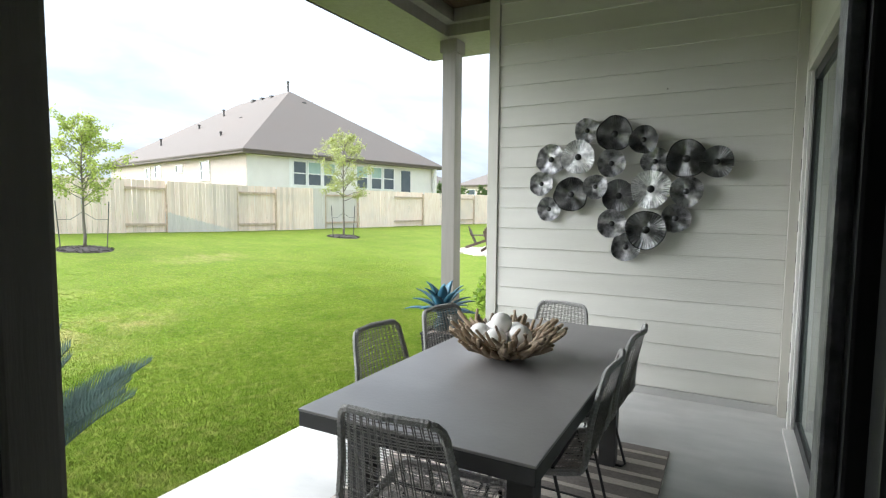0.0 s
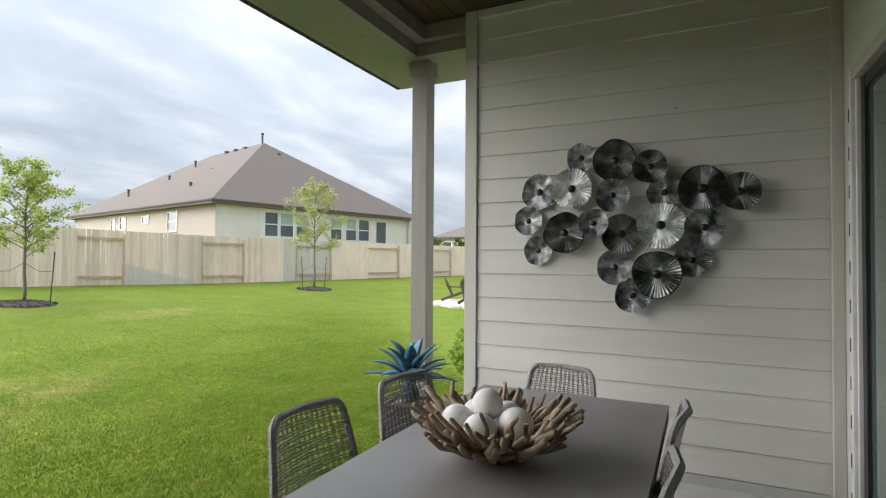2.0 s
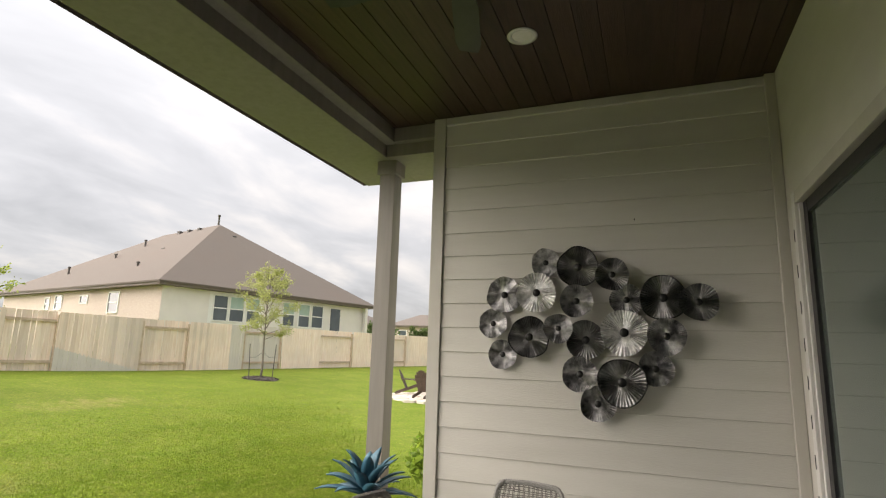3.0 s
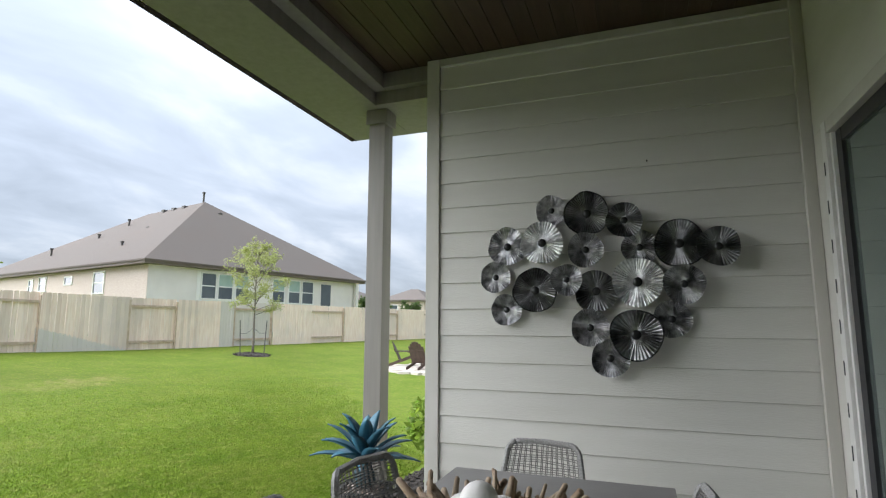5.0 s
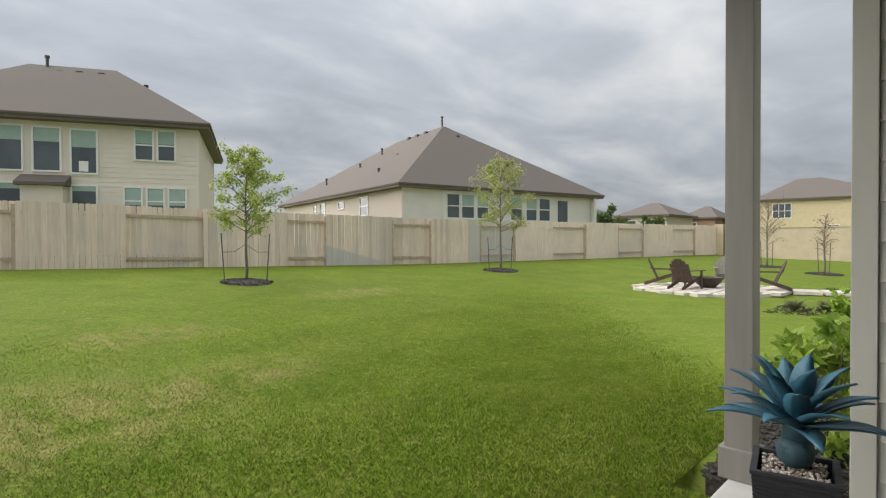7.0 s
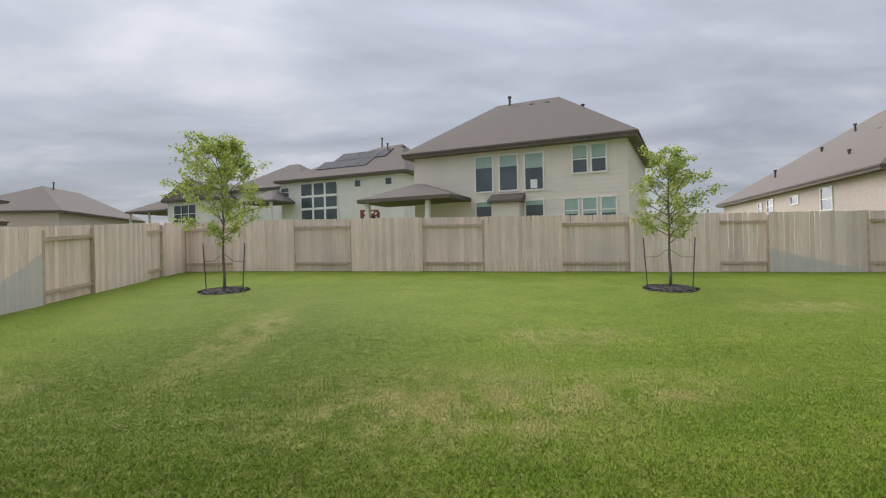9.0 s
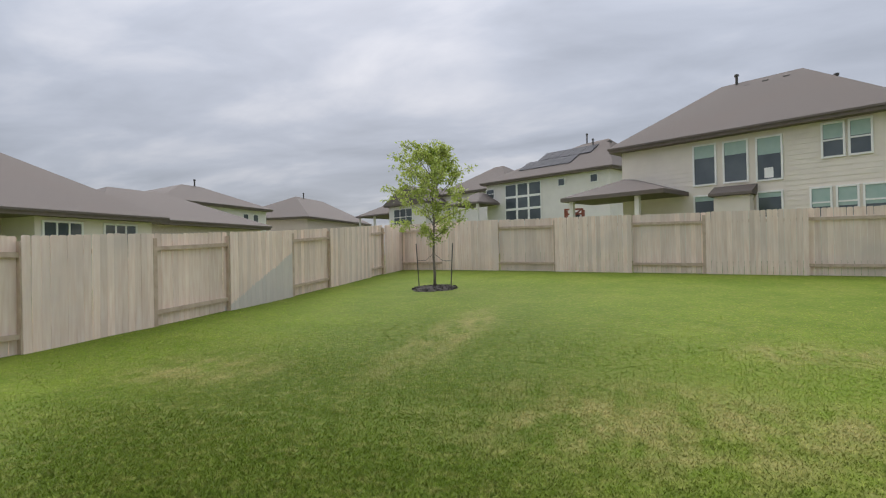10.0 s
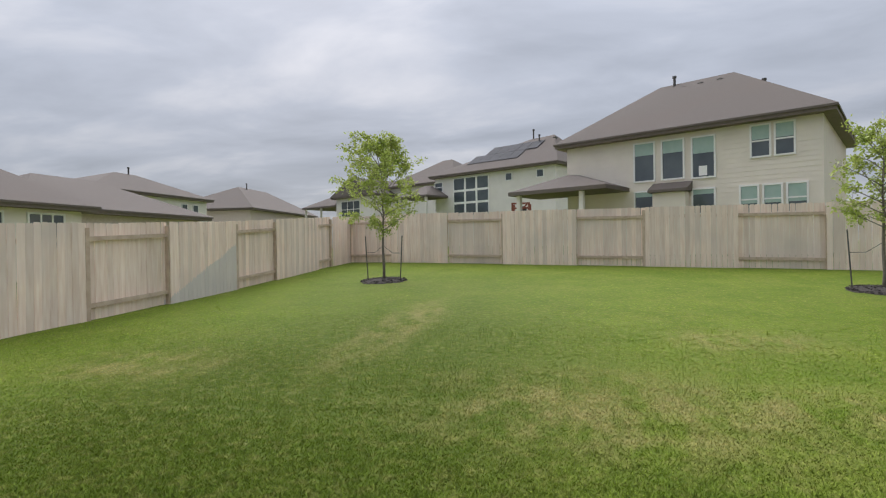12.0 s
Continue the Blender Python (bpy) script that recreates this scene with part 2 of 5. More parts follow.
def fence_material():
    m = mat("weathered cedar pickets", (0.77, 0.60, 0.50), (0.88, 0.745, 0.655), 5, 0.85, 0.3, 40, rnd=0.13, stretch=(4, 4, 0.35), c3=(0.68, 0.58, 0.52), scale3=0.45)
    nt = m.node_tree
    b = nt.nodes["Principled BSDF"]
    src = b.inputs["Base Color"].links[0].from_socket
    geo = nt.nodes.new("ShaderNodeNewGeometry")
    sep = nt.nodes.new("ShaderNodeSeparateXYZ")
    nt.links.new(geo.outputs["Position"], sep.inputs[0])
    rough = nt.nodes.new("ShaderNodeTexNoise")
    rough.inputs["Scale"].default_value = 9

    def line(ax, bz, c):
        s = nt.nodes.new("ShaderNodeMath")
        s.operation = "MULTIPLY_ADD"
        nt.links.new(sep.outputs[ax], s.inputs[0])
        s.inputs[1].default_value = bz
        s.inputs[2].default_value = c
        return s.outputs[0]

    def math2(op, a, bb):
        s = nt.nodes.new("ShaderNodeMath")
        s.operation = op
        for k, v in enumerate((a, bb)):
            if isinstance(v, float):
                s.inputs[k].default_value = v
            else:
                nt.links.new(v, s.inputs[k])
        return s.outputs[0]

    jag = math2("MULTIPLY", rough.outputs["Fac"], 0.3)
    masks = []
    # sprinkler stains: a rising diagonal on the side fence, a falling one on the back fence
    top = math2("ADD", line("X", -0.5, -5.15), jag)
    a = math2("LESS_THAN", sep.outputs["Z"], top)
    a = math2("MULTIPLY", a, math2("GREATER_THAN", sep.outputs["X"], -12.95))
    a = math2("MULTIPLY", a, math2("LESS_THAN", sep.outputs["X"], -10.4))
    masks.append(math2("MULTIPLY", a, math2("LESS_THAN", sep.outputs["Y"], -7.0)))
    top = math2("ADD", line("Y", -0.28, 4.25), jag)
    a = math2("LESS_THAN", sep.outputs["Z"], top)
    a = math2("MULTIPLY", a, math2("GREATER_THAN", sep.outputs["Y"], 11.5))
    masks.append(math2("MULTIPLY", a, math2("LESS_THAN", sep.outputs["Y"], 14.2)))
    a = math2("GREATER_THAN", sep.outputs["Y"], 17.9)
    masks.append(math2("MULTIPLY", a, math2("LESS_THAN", sep.outputs["Y"], 20.6)))
    total = math2("ADD", math2("ADD", masks[0], masks[1]), masks[2])
    fac = math2("MULTIPLY", total, 0.72)
    mx = nt.nodes.new("ShaderNodeMixRGB")
    mx.inputs[2].default_value = (0.56, 0.545, 0.53, 1)
    nt.links.new(fac, mx.inputs[0])
    nt.links.new(src, mx.inputs[1])
    nt.links.new(mx.outputs[0], b.inputs["Base Color"])
    return m


M_FENCE = fence_material()
M_RAIL = mat("fence rail", (0.46, 0.345, 0.26), (0.60, 0.48, 0.375), 6, 0.85, 0.3)


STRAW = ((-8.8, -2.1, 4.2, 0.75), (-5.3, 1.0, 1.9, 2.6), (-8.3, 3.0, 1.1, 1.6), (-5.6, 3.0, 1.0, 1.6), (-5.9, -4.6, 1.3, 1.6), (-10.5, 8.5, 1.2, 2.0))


def grass_material(name, island, gain=1.0):
    m = mat(name, (0.122, 0.182, 0.020), (0.170, 0.228, 0.030), 1.1, 0.75, 0.0 if island else 0.2, 45, island=island, spec=0.04)
    nt = m.node_tree
    b = nt.nodes["Principled BSDF"]
    col = b.inputs["Base Color"].links[0].from_socket
    geo = nt.nodes.new("ShaderNodeNewGeometry")

    def speckle(seed, sc, lo, hi, stretch=(1, 1, 1)):
        mp = nt.nodes.new("ShaderNodeMapping")
        mp.inputs["Location"].default_value = (seed, seed * 0.7, 0)
        mp.inputs["Scale"].default_value = stretch
        nt.links.new(geo.outputs["Position"], mp.inputs["Vector"])
        n = nt.nodes.new("ShaderNodeTexNoise")
        n.inputs["Scale"].default_value = sc
        n.inputs["Detail"].default_value = 6
        n.inputs["Roughness"].default_value = 0.62
        nt.links.new(mp.outputs[0], n.inputs["Vector"])
        r = nt.nodes.new("ShaderNodeMapRange")
        r.inputs["From Min"].default_value = lo
        r.inputs["From Max"].default_value = hi
        nt.links.new(n.outputs["Fac"], r.inputs["Value"])
        return r.outputs[0]

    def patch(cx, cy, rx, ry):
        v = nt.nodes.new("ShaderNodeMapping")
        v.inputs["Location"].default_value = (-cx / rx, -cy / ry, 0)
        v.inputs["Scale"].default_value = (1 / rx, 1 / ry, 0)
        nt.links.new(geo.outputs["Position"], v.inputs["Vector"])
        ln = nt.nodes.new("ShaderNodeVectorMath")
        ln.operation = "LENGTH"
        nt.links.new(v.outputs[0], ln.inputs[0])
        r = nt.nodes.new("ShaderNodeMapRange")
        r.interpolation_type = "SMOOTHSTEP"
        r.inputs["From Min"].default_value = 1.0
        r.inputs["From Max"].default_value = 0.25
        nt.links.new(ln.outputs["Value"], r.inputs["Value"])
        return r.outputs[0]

    def op(kind, p, q):
        s = nt.nodes.new("ShaderNodeMath")
        s.operation = kind
        for k, v in enumerate((p, q)):
            if isinstance(v, float):
                s.inputs[k].default_value = v
            else:
                nt.links.new(v, s.inputs[k])
        return s.outputs[0]

    def tint(col, fac, c):
        mx = nt.nodes.new("ShaderNodeMixRGB")
        mx.inputs[2].default_value = (*c, 1)
        nt.links.new(fac, mx.inputs[0])
        nt.links.new(col, mx.inputs[1])
        return mx.outputs[0]

    # faint mottling, painted dimness by the patio, straw patches worn into the middle of the yard
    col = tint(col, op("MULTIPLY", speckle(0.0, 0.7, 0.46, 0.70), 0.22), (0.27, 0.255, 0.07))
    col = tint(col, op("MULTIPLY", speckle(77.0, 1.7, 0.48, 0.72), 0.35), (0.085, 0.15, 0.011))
    # soft ellipse west of the patio: dimmer light painted into the turf colour
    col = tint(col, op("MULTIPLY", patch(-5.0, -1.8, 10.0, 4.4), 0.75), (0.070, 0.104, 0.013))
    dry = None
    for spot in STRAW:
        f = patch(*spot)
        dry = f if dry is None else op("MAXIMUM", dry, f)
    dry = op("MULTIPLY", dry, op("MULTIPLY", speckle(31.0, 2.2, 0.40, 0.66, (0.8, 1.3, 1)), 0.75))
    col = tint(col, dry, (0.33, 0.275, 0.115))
    col = tint(col, op("MULTIPLY", speckle(13.0, 9.0, 0.48, 0.70), 0.42), (0.31, 0.285, 0.10))
    col = tint(col, op("MULTIPLY", speckle(7.0, 24.0, 0.44, 0.66), 0.55), (0.065, 0.11, 0.010))
    gn = nt.nodes.new("ShaderNodeMixRGB")
    gn.blend_type = "MULTIPLY"
    gn.inputs[0].default_value = 1.0
    gn.inputs[2].default_value = (gain, gain, gain, 1)
    nt.links.new(col, gn.inputs[1])
    nt.links.new(gn.outputs[0], b.inputs["Base Color"])
    return m


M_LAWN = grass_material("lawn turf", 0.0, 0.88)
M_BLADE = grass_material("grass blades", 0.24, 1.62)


def see_through(m, amount):
    """Thin leaves let part of the light through."""
    nt = m.node_tree
    b = nt.nodes["Principled BSDF"]
    tr = nt.nodes.new("ShaderNodeBsdfTranslucent")
    nt.links.new(b.inputs["Base Color"].links[0].from_socket, tr.inputs["Color"])
    mx = nt.nodes.new("ShaderNodeMixShader")
    mx.inputs[0].default_value = amount
    nt.links.new(b.outputs[0], mx.inputs[1])
    nt.links.new(tr.outputs[0], mx.inputs[2])
    nt.links.new(mx.outputs[0], nt.nodes["Material Output"].inputs["Surface"])


for m_leaf in (M_LEAF, M_LEAF2, M_SHRUB, M_FARTREE, M_SHRUBD, M_BLADE, M_PALM):
    see_through(m_leaf, 0.4)


# ---- mesh helpers ----
def box(bm, x0, y0, z0, x1, y1, z1, m=None):
    vs = [bm.verts.new((x, y, z)) for z in (z0, z1) for y in (y0, y1) for x in (x0, x1)]
    if m is not None:
        for v in vs:
            v.co = m @ v.co
    for f in ((0, 2, 3, 1), (4, 5, 7, 6), (0, 1, 5, 4), (2, 6, 7, 3), (0, 4, 6, 2), (1, 3, 7, 5)):
        bm.faces.new([vs[i] for i in f])
    return vs


def tube(bm, pts, radii, seg=6, cap=True):
    """A tube along points; one radius or one a point."""
    pts = [Vector(p) for p in pts]
    if not isinstance(radii, (list, tuple)):
        radii = [radii] * len(pts)
    rings = []
    ref = Vector((0, 0, 1))
    for i, p in enumerate(pts):
        d = (pts[min(i + 1, len(pts) - 1)] - pts[max(i - 1, 0)]).normalized()
        if abs(d.dot(ref)) > 0.95:
            ref = Vector((1, 0, 0)) if abs(d.x) < 0.9 else Vector((0, 1, 0))
        a = d.cross(ref).normalized()
        b = d.cross(a)
        rings.append([bm.verts.new(p + radii[i] * (math.cos(t) * a + math.sin(t) * b)) for t in [2 * math.pi * k / seg for k in range(seg)]])
    for r0, r1 in zip(rings, rings[1:]):
        for k in range(seg):
            bm.faces.new((r0[k], r0[(k + 1) % seg], r1[(k + 1) % seg], r1[k]))
    if cap:
        bm.faces.new(rings[0][::-1])
        bm.faces.new(rings[-1])
    return rings


def part(name, bm, material, parent=None, label="", smooth=False, bevel=0.0):
    if bevel:
        bmesh.ops.bevel(bm, geom=bm.edges[:], offset=bevel, segments=2, affect="EDGES", profile=0.6)
    bmesh.ops.recalc_face_normals(bm, faces=bm.faces[:])
    me = bpy.data.meshes.new(name)
    bm.to_mesh(me)
    bm.free()
    me.materials.append(material)
    if smooth:
        me.shade_smooth()
    ob = new(name, me)
    if parent is not None:
        ob.parent = parent
    if label:
        ob["label"] = label
    return ob


def bx(name, dims, material, parent=None, label="", bevel=0.004, m=None):
    bm = bmesh.new()
    box(bm, *dims, m)
    return part(name, bm, material, parent, label, bevel=bevel)


def ball(bm, c, r, sub=2, squash=1.0):
    g = bmesh.ops.create_icosphere(bm, subdivisions=sub, radius=r)
    for v in g["verts"]:
        v.co = Vector((v.co.x, v.co.y, v.co.z * squash)) + Vector(c)
    return g["verts"]


def structure(ob, label, category):
    return tagged(ob, label, category, kind="structure")


def piece(name, me, m, parent):
    ob = new(name, me)
    ob.matrix_basis = m
    ob.parent = parent
    return ob


def smoothstep(a, b, v):
    t = min(1, max(0, (v - a) / (b - a)))
    return t * t * (3 - 2 * t)


def ground_z(x, y):
    """Lawn height: a shallow dish by the patio that climbs to the back fence."""
    u = -0.98 * x + 0.2 * y
    z = -0.07 - 0.13 * smoothstep(1.0, 5.0, u) + 0.05 * smoothstep(6.5, 8.5, u) + 0.78 * smoothstep(6.0, 22.0, u)
    z += 0.5 * smoothstep(20, 45, u)
    z += smoothstep(4.0, 8.5, -x) * (0.19 - 0.0163 * (min(15.0, max(-5.5, y)) + 5.5))
    if x > 0.5:
        z = -0.07
    return z


def ground_zs(x, y):
    """The same for arrays, west of the slab."""
    def sm(a, b, v):
        t = np.clip((v - a) / (b - a), 0, 1)
        return t * t * (3 - 2 * t)
    u = -0.98 * x + 0.2 * y
    return -0.07 - 0.13 * sm(1.0, 5.0, u) + 0.05 * sm(6.5, 8.5, u) + 0.78 * sm(6.0, 22.0, u) + 0.5 * sm(20, 45, u) + sm(4.0, 8.5, -x) * (0.19 - 0.0163 * (np.clip(y, -5.5, 15.0) + 5.5))


# ---- ground ----
def make_ground():
    xs = [-900, -500, -250, -140, -90] + [-60 + 2 * i for i in range(15)] + [-30 + 0.6 * i for i in range(54)] + [3, 8, 20, 60, 200, 900]
    ys = [-900, -400, -150, -70, -40, -25] + [-16 + 0.7 * i for i in range(82)] + [44, 50, 60, 80, 140, 300, 900]
    bm = bmesh.new()
    grid = [[bm.verts.new((x, y, ground_z(x, y) - (0.25 if -0.72 < x < 8 and -9 < y < 3.6 else 0))) for x in xs] for y in ys]
    for j in range(len(ys) - 1):
        for i in range(len(xs) - 1):
            bm.faces.new((grid[j][i], grid[j][i + 1], grid[j + 1][i + 1], grid[j + 1][i]))
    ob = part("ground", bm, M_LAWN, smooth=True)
    structure(ob, "mown green lawn with dry straw patches", "lawn")


make_ground()


def make_grass():
    rng = np.random.default_rng(4)
    n = 1000000
    # denser near the patio
    r = np.minimum(rng.exponential(3.6, n), 18.5)
    x = -0.72 - r
    y = 2.0 + rng.uniform(-1, 1, n) * (2.6 + 1.2 * r) + rng.normal(0, 0.5 + 0.15 * r)
    keep = (x > -20.2 + 0.2 * (y + 8.3)) & (y > -8.2) & ~((x > -0.95) & (y > 3.4) & (y < 6.2))
    x, y = x[keep], y[keep]
    n = len(x)
    gz = ground_zs(x, y)
    h = rng.uniform(0.008, 0.021, n) * np.clip(1.5 + x / 12, 0.4, 1)
    w = rng.uniform(0.0022, 0.0042, n) * (1 + 0.1 * np.abs(x))
    t = rng.uniform(0, 2 * math.pi, n)
    lean = rng.uniform(0.004, 0.03, n)
    lt = rng.uniform(0, 2 * math.pi, n)
    co = np.empty((n, 3, 3))
    co[:, 0] = np.stack((x - w * np.cos(t), y - w * np.sin(t), gz - 0.003), 1)
    co[:, 1] = np.stack((x + w * np.cos(t), y + w * np.sin(t), gz - 0.003), 1)
    co[:, 2] = np.stack((x + lean * np.cos(lt), y + lean * np.sin(lt), gz + h), 1)
    me = bpy.data.meshes.new("grass")
    me.vertices.add(3 * n)
    me.vertices.foreach_set("co", co.ravel())
    me.loops.add(3 * n)
    me.loops.foreach_set("vertex_index", np.arange(3 * n, dtype=np.int32))
    me.polygons.add(n)
    me.polygons.foreach_set("loop_start", np.arange(0, 3 * n, 3, dtype=np.int32))
    me.update(calc_edges=True)
    me.materials.append(M_BLADE)
    tilt = np.repeat(rng.normal(0, 0.22, (n, 2)), 3, 0)
    up = np.concatenate((tilt, np.ones((3 * n, 1))), 1)
    up /= np.linalg.norm(up, axis=1)[:, None]
    me.normals_split_custom_set_from_vertices(up)
    tagged(new("grass", me), "short mown grass blades with dry tips", "grass", kind="stuff")


make_grass()

# ---- patio structure ----
WALL_Y, HOUSE_X, CEIL_Z, BEAM_Z = 3.363, 2.19, 3.26, 3.04
slab = bx("floor", (-0.69, -0.5, -0.14, 2.6, 3.62, 0.0), M_SLAB, bevel=0.008)
bx("slab_step", (-1.32, -1.1, -0.14, -0.692, -0.5, -0.002), M_SLAB, slab, bevel=0.008)
structure(slab, "pale broom-finished concrete patio slab", "patio floor")
wall = bx("wall_north", (-0.09, WALL_Y + 0.012, -0.15, 2.6, WALL_Y + 0.2, CEIL_Z), M_SIDING, bevel=0)
structure(wall, "greige painted lap siding wall", "wall")


def plank_mesh(length, height, depth=0.016):
    bm = bmesh.new()
    box(bm, 0, -depth, 0, length, 0, height)
    for v in bm.verts:
        if v.co.z > height / 2 and v.co.y < -depth / 2:
            v.co.y = -0.004
    bmesh.ops.bevel(bm, geom=[e for e in bm.edges if all(v.co.z < 0.001 and v.co.y < -0.01 for v in e.verts)], offset=0.003, segments=1, affect="EDGES")
    me = bpy.data.meshes.new("plank")
    bm.to_mesh(me)
    bm.free()
    me.materials.append(M_SIDING)
    return me


def siding():
    me = plank_mesh(2.19 + 0.04 - 0.02, 0.174 + 0.012)
    z = 1.459 - 8 * 0.174
    while z + 0.174 < CEIL_Z - 0.06:
        piece("plank", me, pose(-0.04, WALL_Y + 0.012, z), wall)
        z += 0.174
    # the cut course under the frieze
    me2 = plank_mesh(2.21, CEIL_Z - 0.05 - z)
    piece("plank", me2, pose(-0.04, WALL_Y + 0.012, z), wall)


siding()
bx("plinth", (-0.04, WALL_Y - 0.002, 0.0, 2.15, WALL_Y + 0.011, 0.062), M_SLAB, wall, "bare concrete strip under the siding", bevel=0)
structure(bx("trim", (-0.137, WALL_Y - 0.018, 0.0, -0.042, WALL_Y + 0.2, CEIL_Z - 0.002), M_TRIM), "greige painted corner board", "trim")
structure(bx("trim", (-0.04, WALL_Y - 0.016, CEIL_Z - 0.06, 2.15, WALL_Y + 0.01, CEIL_Z - 0.003), M_TRIM), "greige painted frieze board under the ceiling", "trim")
structure(bx("trim", (2.13, WALL_Y - 0.05, 0.0, 2.188, WALL_Y - 0.006, CEIL_Z - 0.004), M_TRIM), "narrow greige inside corner trim", "trim")
side = bx("wall_far_side", (-0.085, WALL_Y + 0.202, -0.2, 0.1, 9.5, CEIL_Z), M_SIDING, bevel=0)
structure(side, "greige siding wall round the corner", "wall")

# house wall with the big sliding door
hw = bx("wall_east", (HOUSE_X, -0.5, 2.40, HOUSE_X + 0.2, WALL_Y, CEIL_Z), M_SIDING, bevel=0)
structure(hw, "greige wall panel above the sliding door", "wall")
structure(bx("wall_east_pier", (HOUSE_X, 3.13, 0.0, HOUSE_X + 0.2, WALL_Y, 2.398), M_SIDING, bevel=0), "narrow greige wall pier beside the door", "wall")


def sliding_door():
    d = new("door_1")
    structure(d, "closed sliding glass patio door with black frame and white casing", "sliding door")
    bx("casing", (HOUSE_X - 0.022, 3.06, 0.0, HOUSE_X + 0.03, 3.128, 2.40), M_WHITE, d, "white jamb casing")
    bx("casing", (HOUSE_X - 0.02, -0.3, 2.33, HOUSE_X + 0.03, 3.058, 2.40), M_TRIM, d, "greige head casing")
    bx("track", (HOUSE_X - 0.006, 3.03, 0.0, HOUSE_X + 0.07, 3.058, 2.328), M_WHITE, d, "white side track")
    for k in range(11):
        bx("slot", (HOUSE_X - 0.026, 3.10, 0.12 + 0.2 * k, HOUSE_X - 0.023, 3.108, 0.19 + 0.2 * k), M_BLACK, d, "dark slot in the casing", bevel=0)
    bx("sill", (HOUSE_X - 0.05, -0.3, 0.002, HOUSE_X + 0.1, 3.028, 0.03), M_WHITE, d, "pale metal sill")
    for y0, y1 in ((1.45, 3.028), (-0.28, 1.44)):
        bm = bmesh.new()
        for a in ((HOUSE_X + 0.012, y0, 0.032, HOUSE_X + 0.06, y0 + 0.07, 2.326), (HOUSE_X + 0.012, y1 - 0.07, 0.032, HOUSE_X + 0.06, y1, 2.326),
                  (HOUSE_X + 0.014, y0 + 0.07, 0.032, HOUSE_X + 0.058, y1 - 0.07, 0.11), (HOUSE_X + 0.014, y0 + 0.07, 2.26, HOUSE_X + 0.058, y1 - 0.07, 2.326)):
            box(bm, *a)
        part("frame", bm, M_BLACK, d, "black door frame")
        p = bx("pane", (HOUSE_X + 0.03, y0 + 0.07, 0.11, HOUSE_X + 0.038, y1 - 0.07, 2.26), M_DOORGLASS, d, "reflective glass pane", bevel=0)


M_DOORGLASS = mat("door glass", (0.20, 0.245, 0.225), (0.21, 0.255, 0.235), 1, 0.02, 0, metal=0.55, spec=0.8)
sliding_door()

# the doorway that the walk comes out of, and the room behind it
structure(bx("wall_south_left", (-0.80, -1.0, -0.1, 1.10, -0.80, 2.748), M_SIDING, bevel=0), "greige siding wall beside the doorway", "wall")
structure(bx("wall_south_right", (1.95, -0.62, 0.0, HOUSE_X + 0.2, -0.52, CEIL_Z), M_SIDING, bevel=0), "greige wall beside the doorway", "wall")
structure(bx("wall_south_head", (-0.95, -0.62, 2.42, 1.95, -0.44, CEIL_Z), M_SIDING, bevel=0), "greige wall above the doorway", "wall")
jamb = new("door_2")
structure(jamb, "open sliding door with dark frame and white weather strip", "sliding door")
bx("jamb", (1.102, -0.816, 0.0, 1.16, -0.755, 2.418), M_TAUPE, jamb, "taupe painted jamb", bevel=0.008)
bx("jamb_liner", (1.102, -1.0, 0.0, 1.155, -0.818, 2.418), M_BLACK, jamb, "black jamb liner")
bx("panel_frame", (1.883, -0.46, 0.01, 1.945, -0.40, 2.40), M_BLACK, jamb, "black panel stile")
bx("strip", (1.866, -0.452, 0.01, 1.881, -0.41, 2.40), M_GALV, jamb, "grey weather strip")
bx("panel_frame", (1.90, -0.515, 0.01, 2.18, -0.465, 2.40), M_BLACK, jamb, "black panel stile")
structure(bx("floor_inside", (-0.75, -5.5, -0.14, 2.6, -0.502, -0.004), M_INT, bevel=0), "plain interior floor", "floor")
structure(bx("ceiling_inside", (-0.75, -5.5, 2.75, 2.6, -0.622, 2.85), M_INT, bevel=0), "plain interior ceiling", "ceiling")
structure(bx("wall_inside_west", (-0.80, -5.5, -0.14, -0.752, -1.002, 2.748), M_INT, bevel=0), "plain interior wall", "wall")
structure(bx("wall_inside_east", (2.6, -5.5, -0.14, 2.8, 3.6, CEIL_Z), M_INT, bevel=0), "plain interior wall", "wall")
structure(bx("wall_inside_south", (-0.80, -5.7, -0.14, 2.8, -5.502, 2.85), M_INT, bevel=0), "plain interior wall", "wall")


def ceiling():
    bm = bmesh.new()
    x = -0.62
    while x < HOUSE_X:
        x1 = min(x + 0.13, HOUSE_X)
        box(bm, x + 0.003, -0.6, CEIL_Z, x1 - 0.003, WALL_Y + 0.2, CEIL_Z + 0.02)
        x = x1
    box(bm, -0.62, -0.6, CEIL_Z + 0.008, HOUSE_X, WALL_Y + 0.2, CEIL_Z + 0.03)
    ob = part("ceiling", bm, M_CEIL)
    structure(ob, "dark brown stained tongue and groove board ceiling", "ceiling")


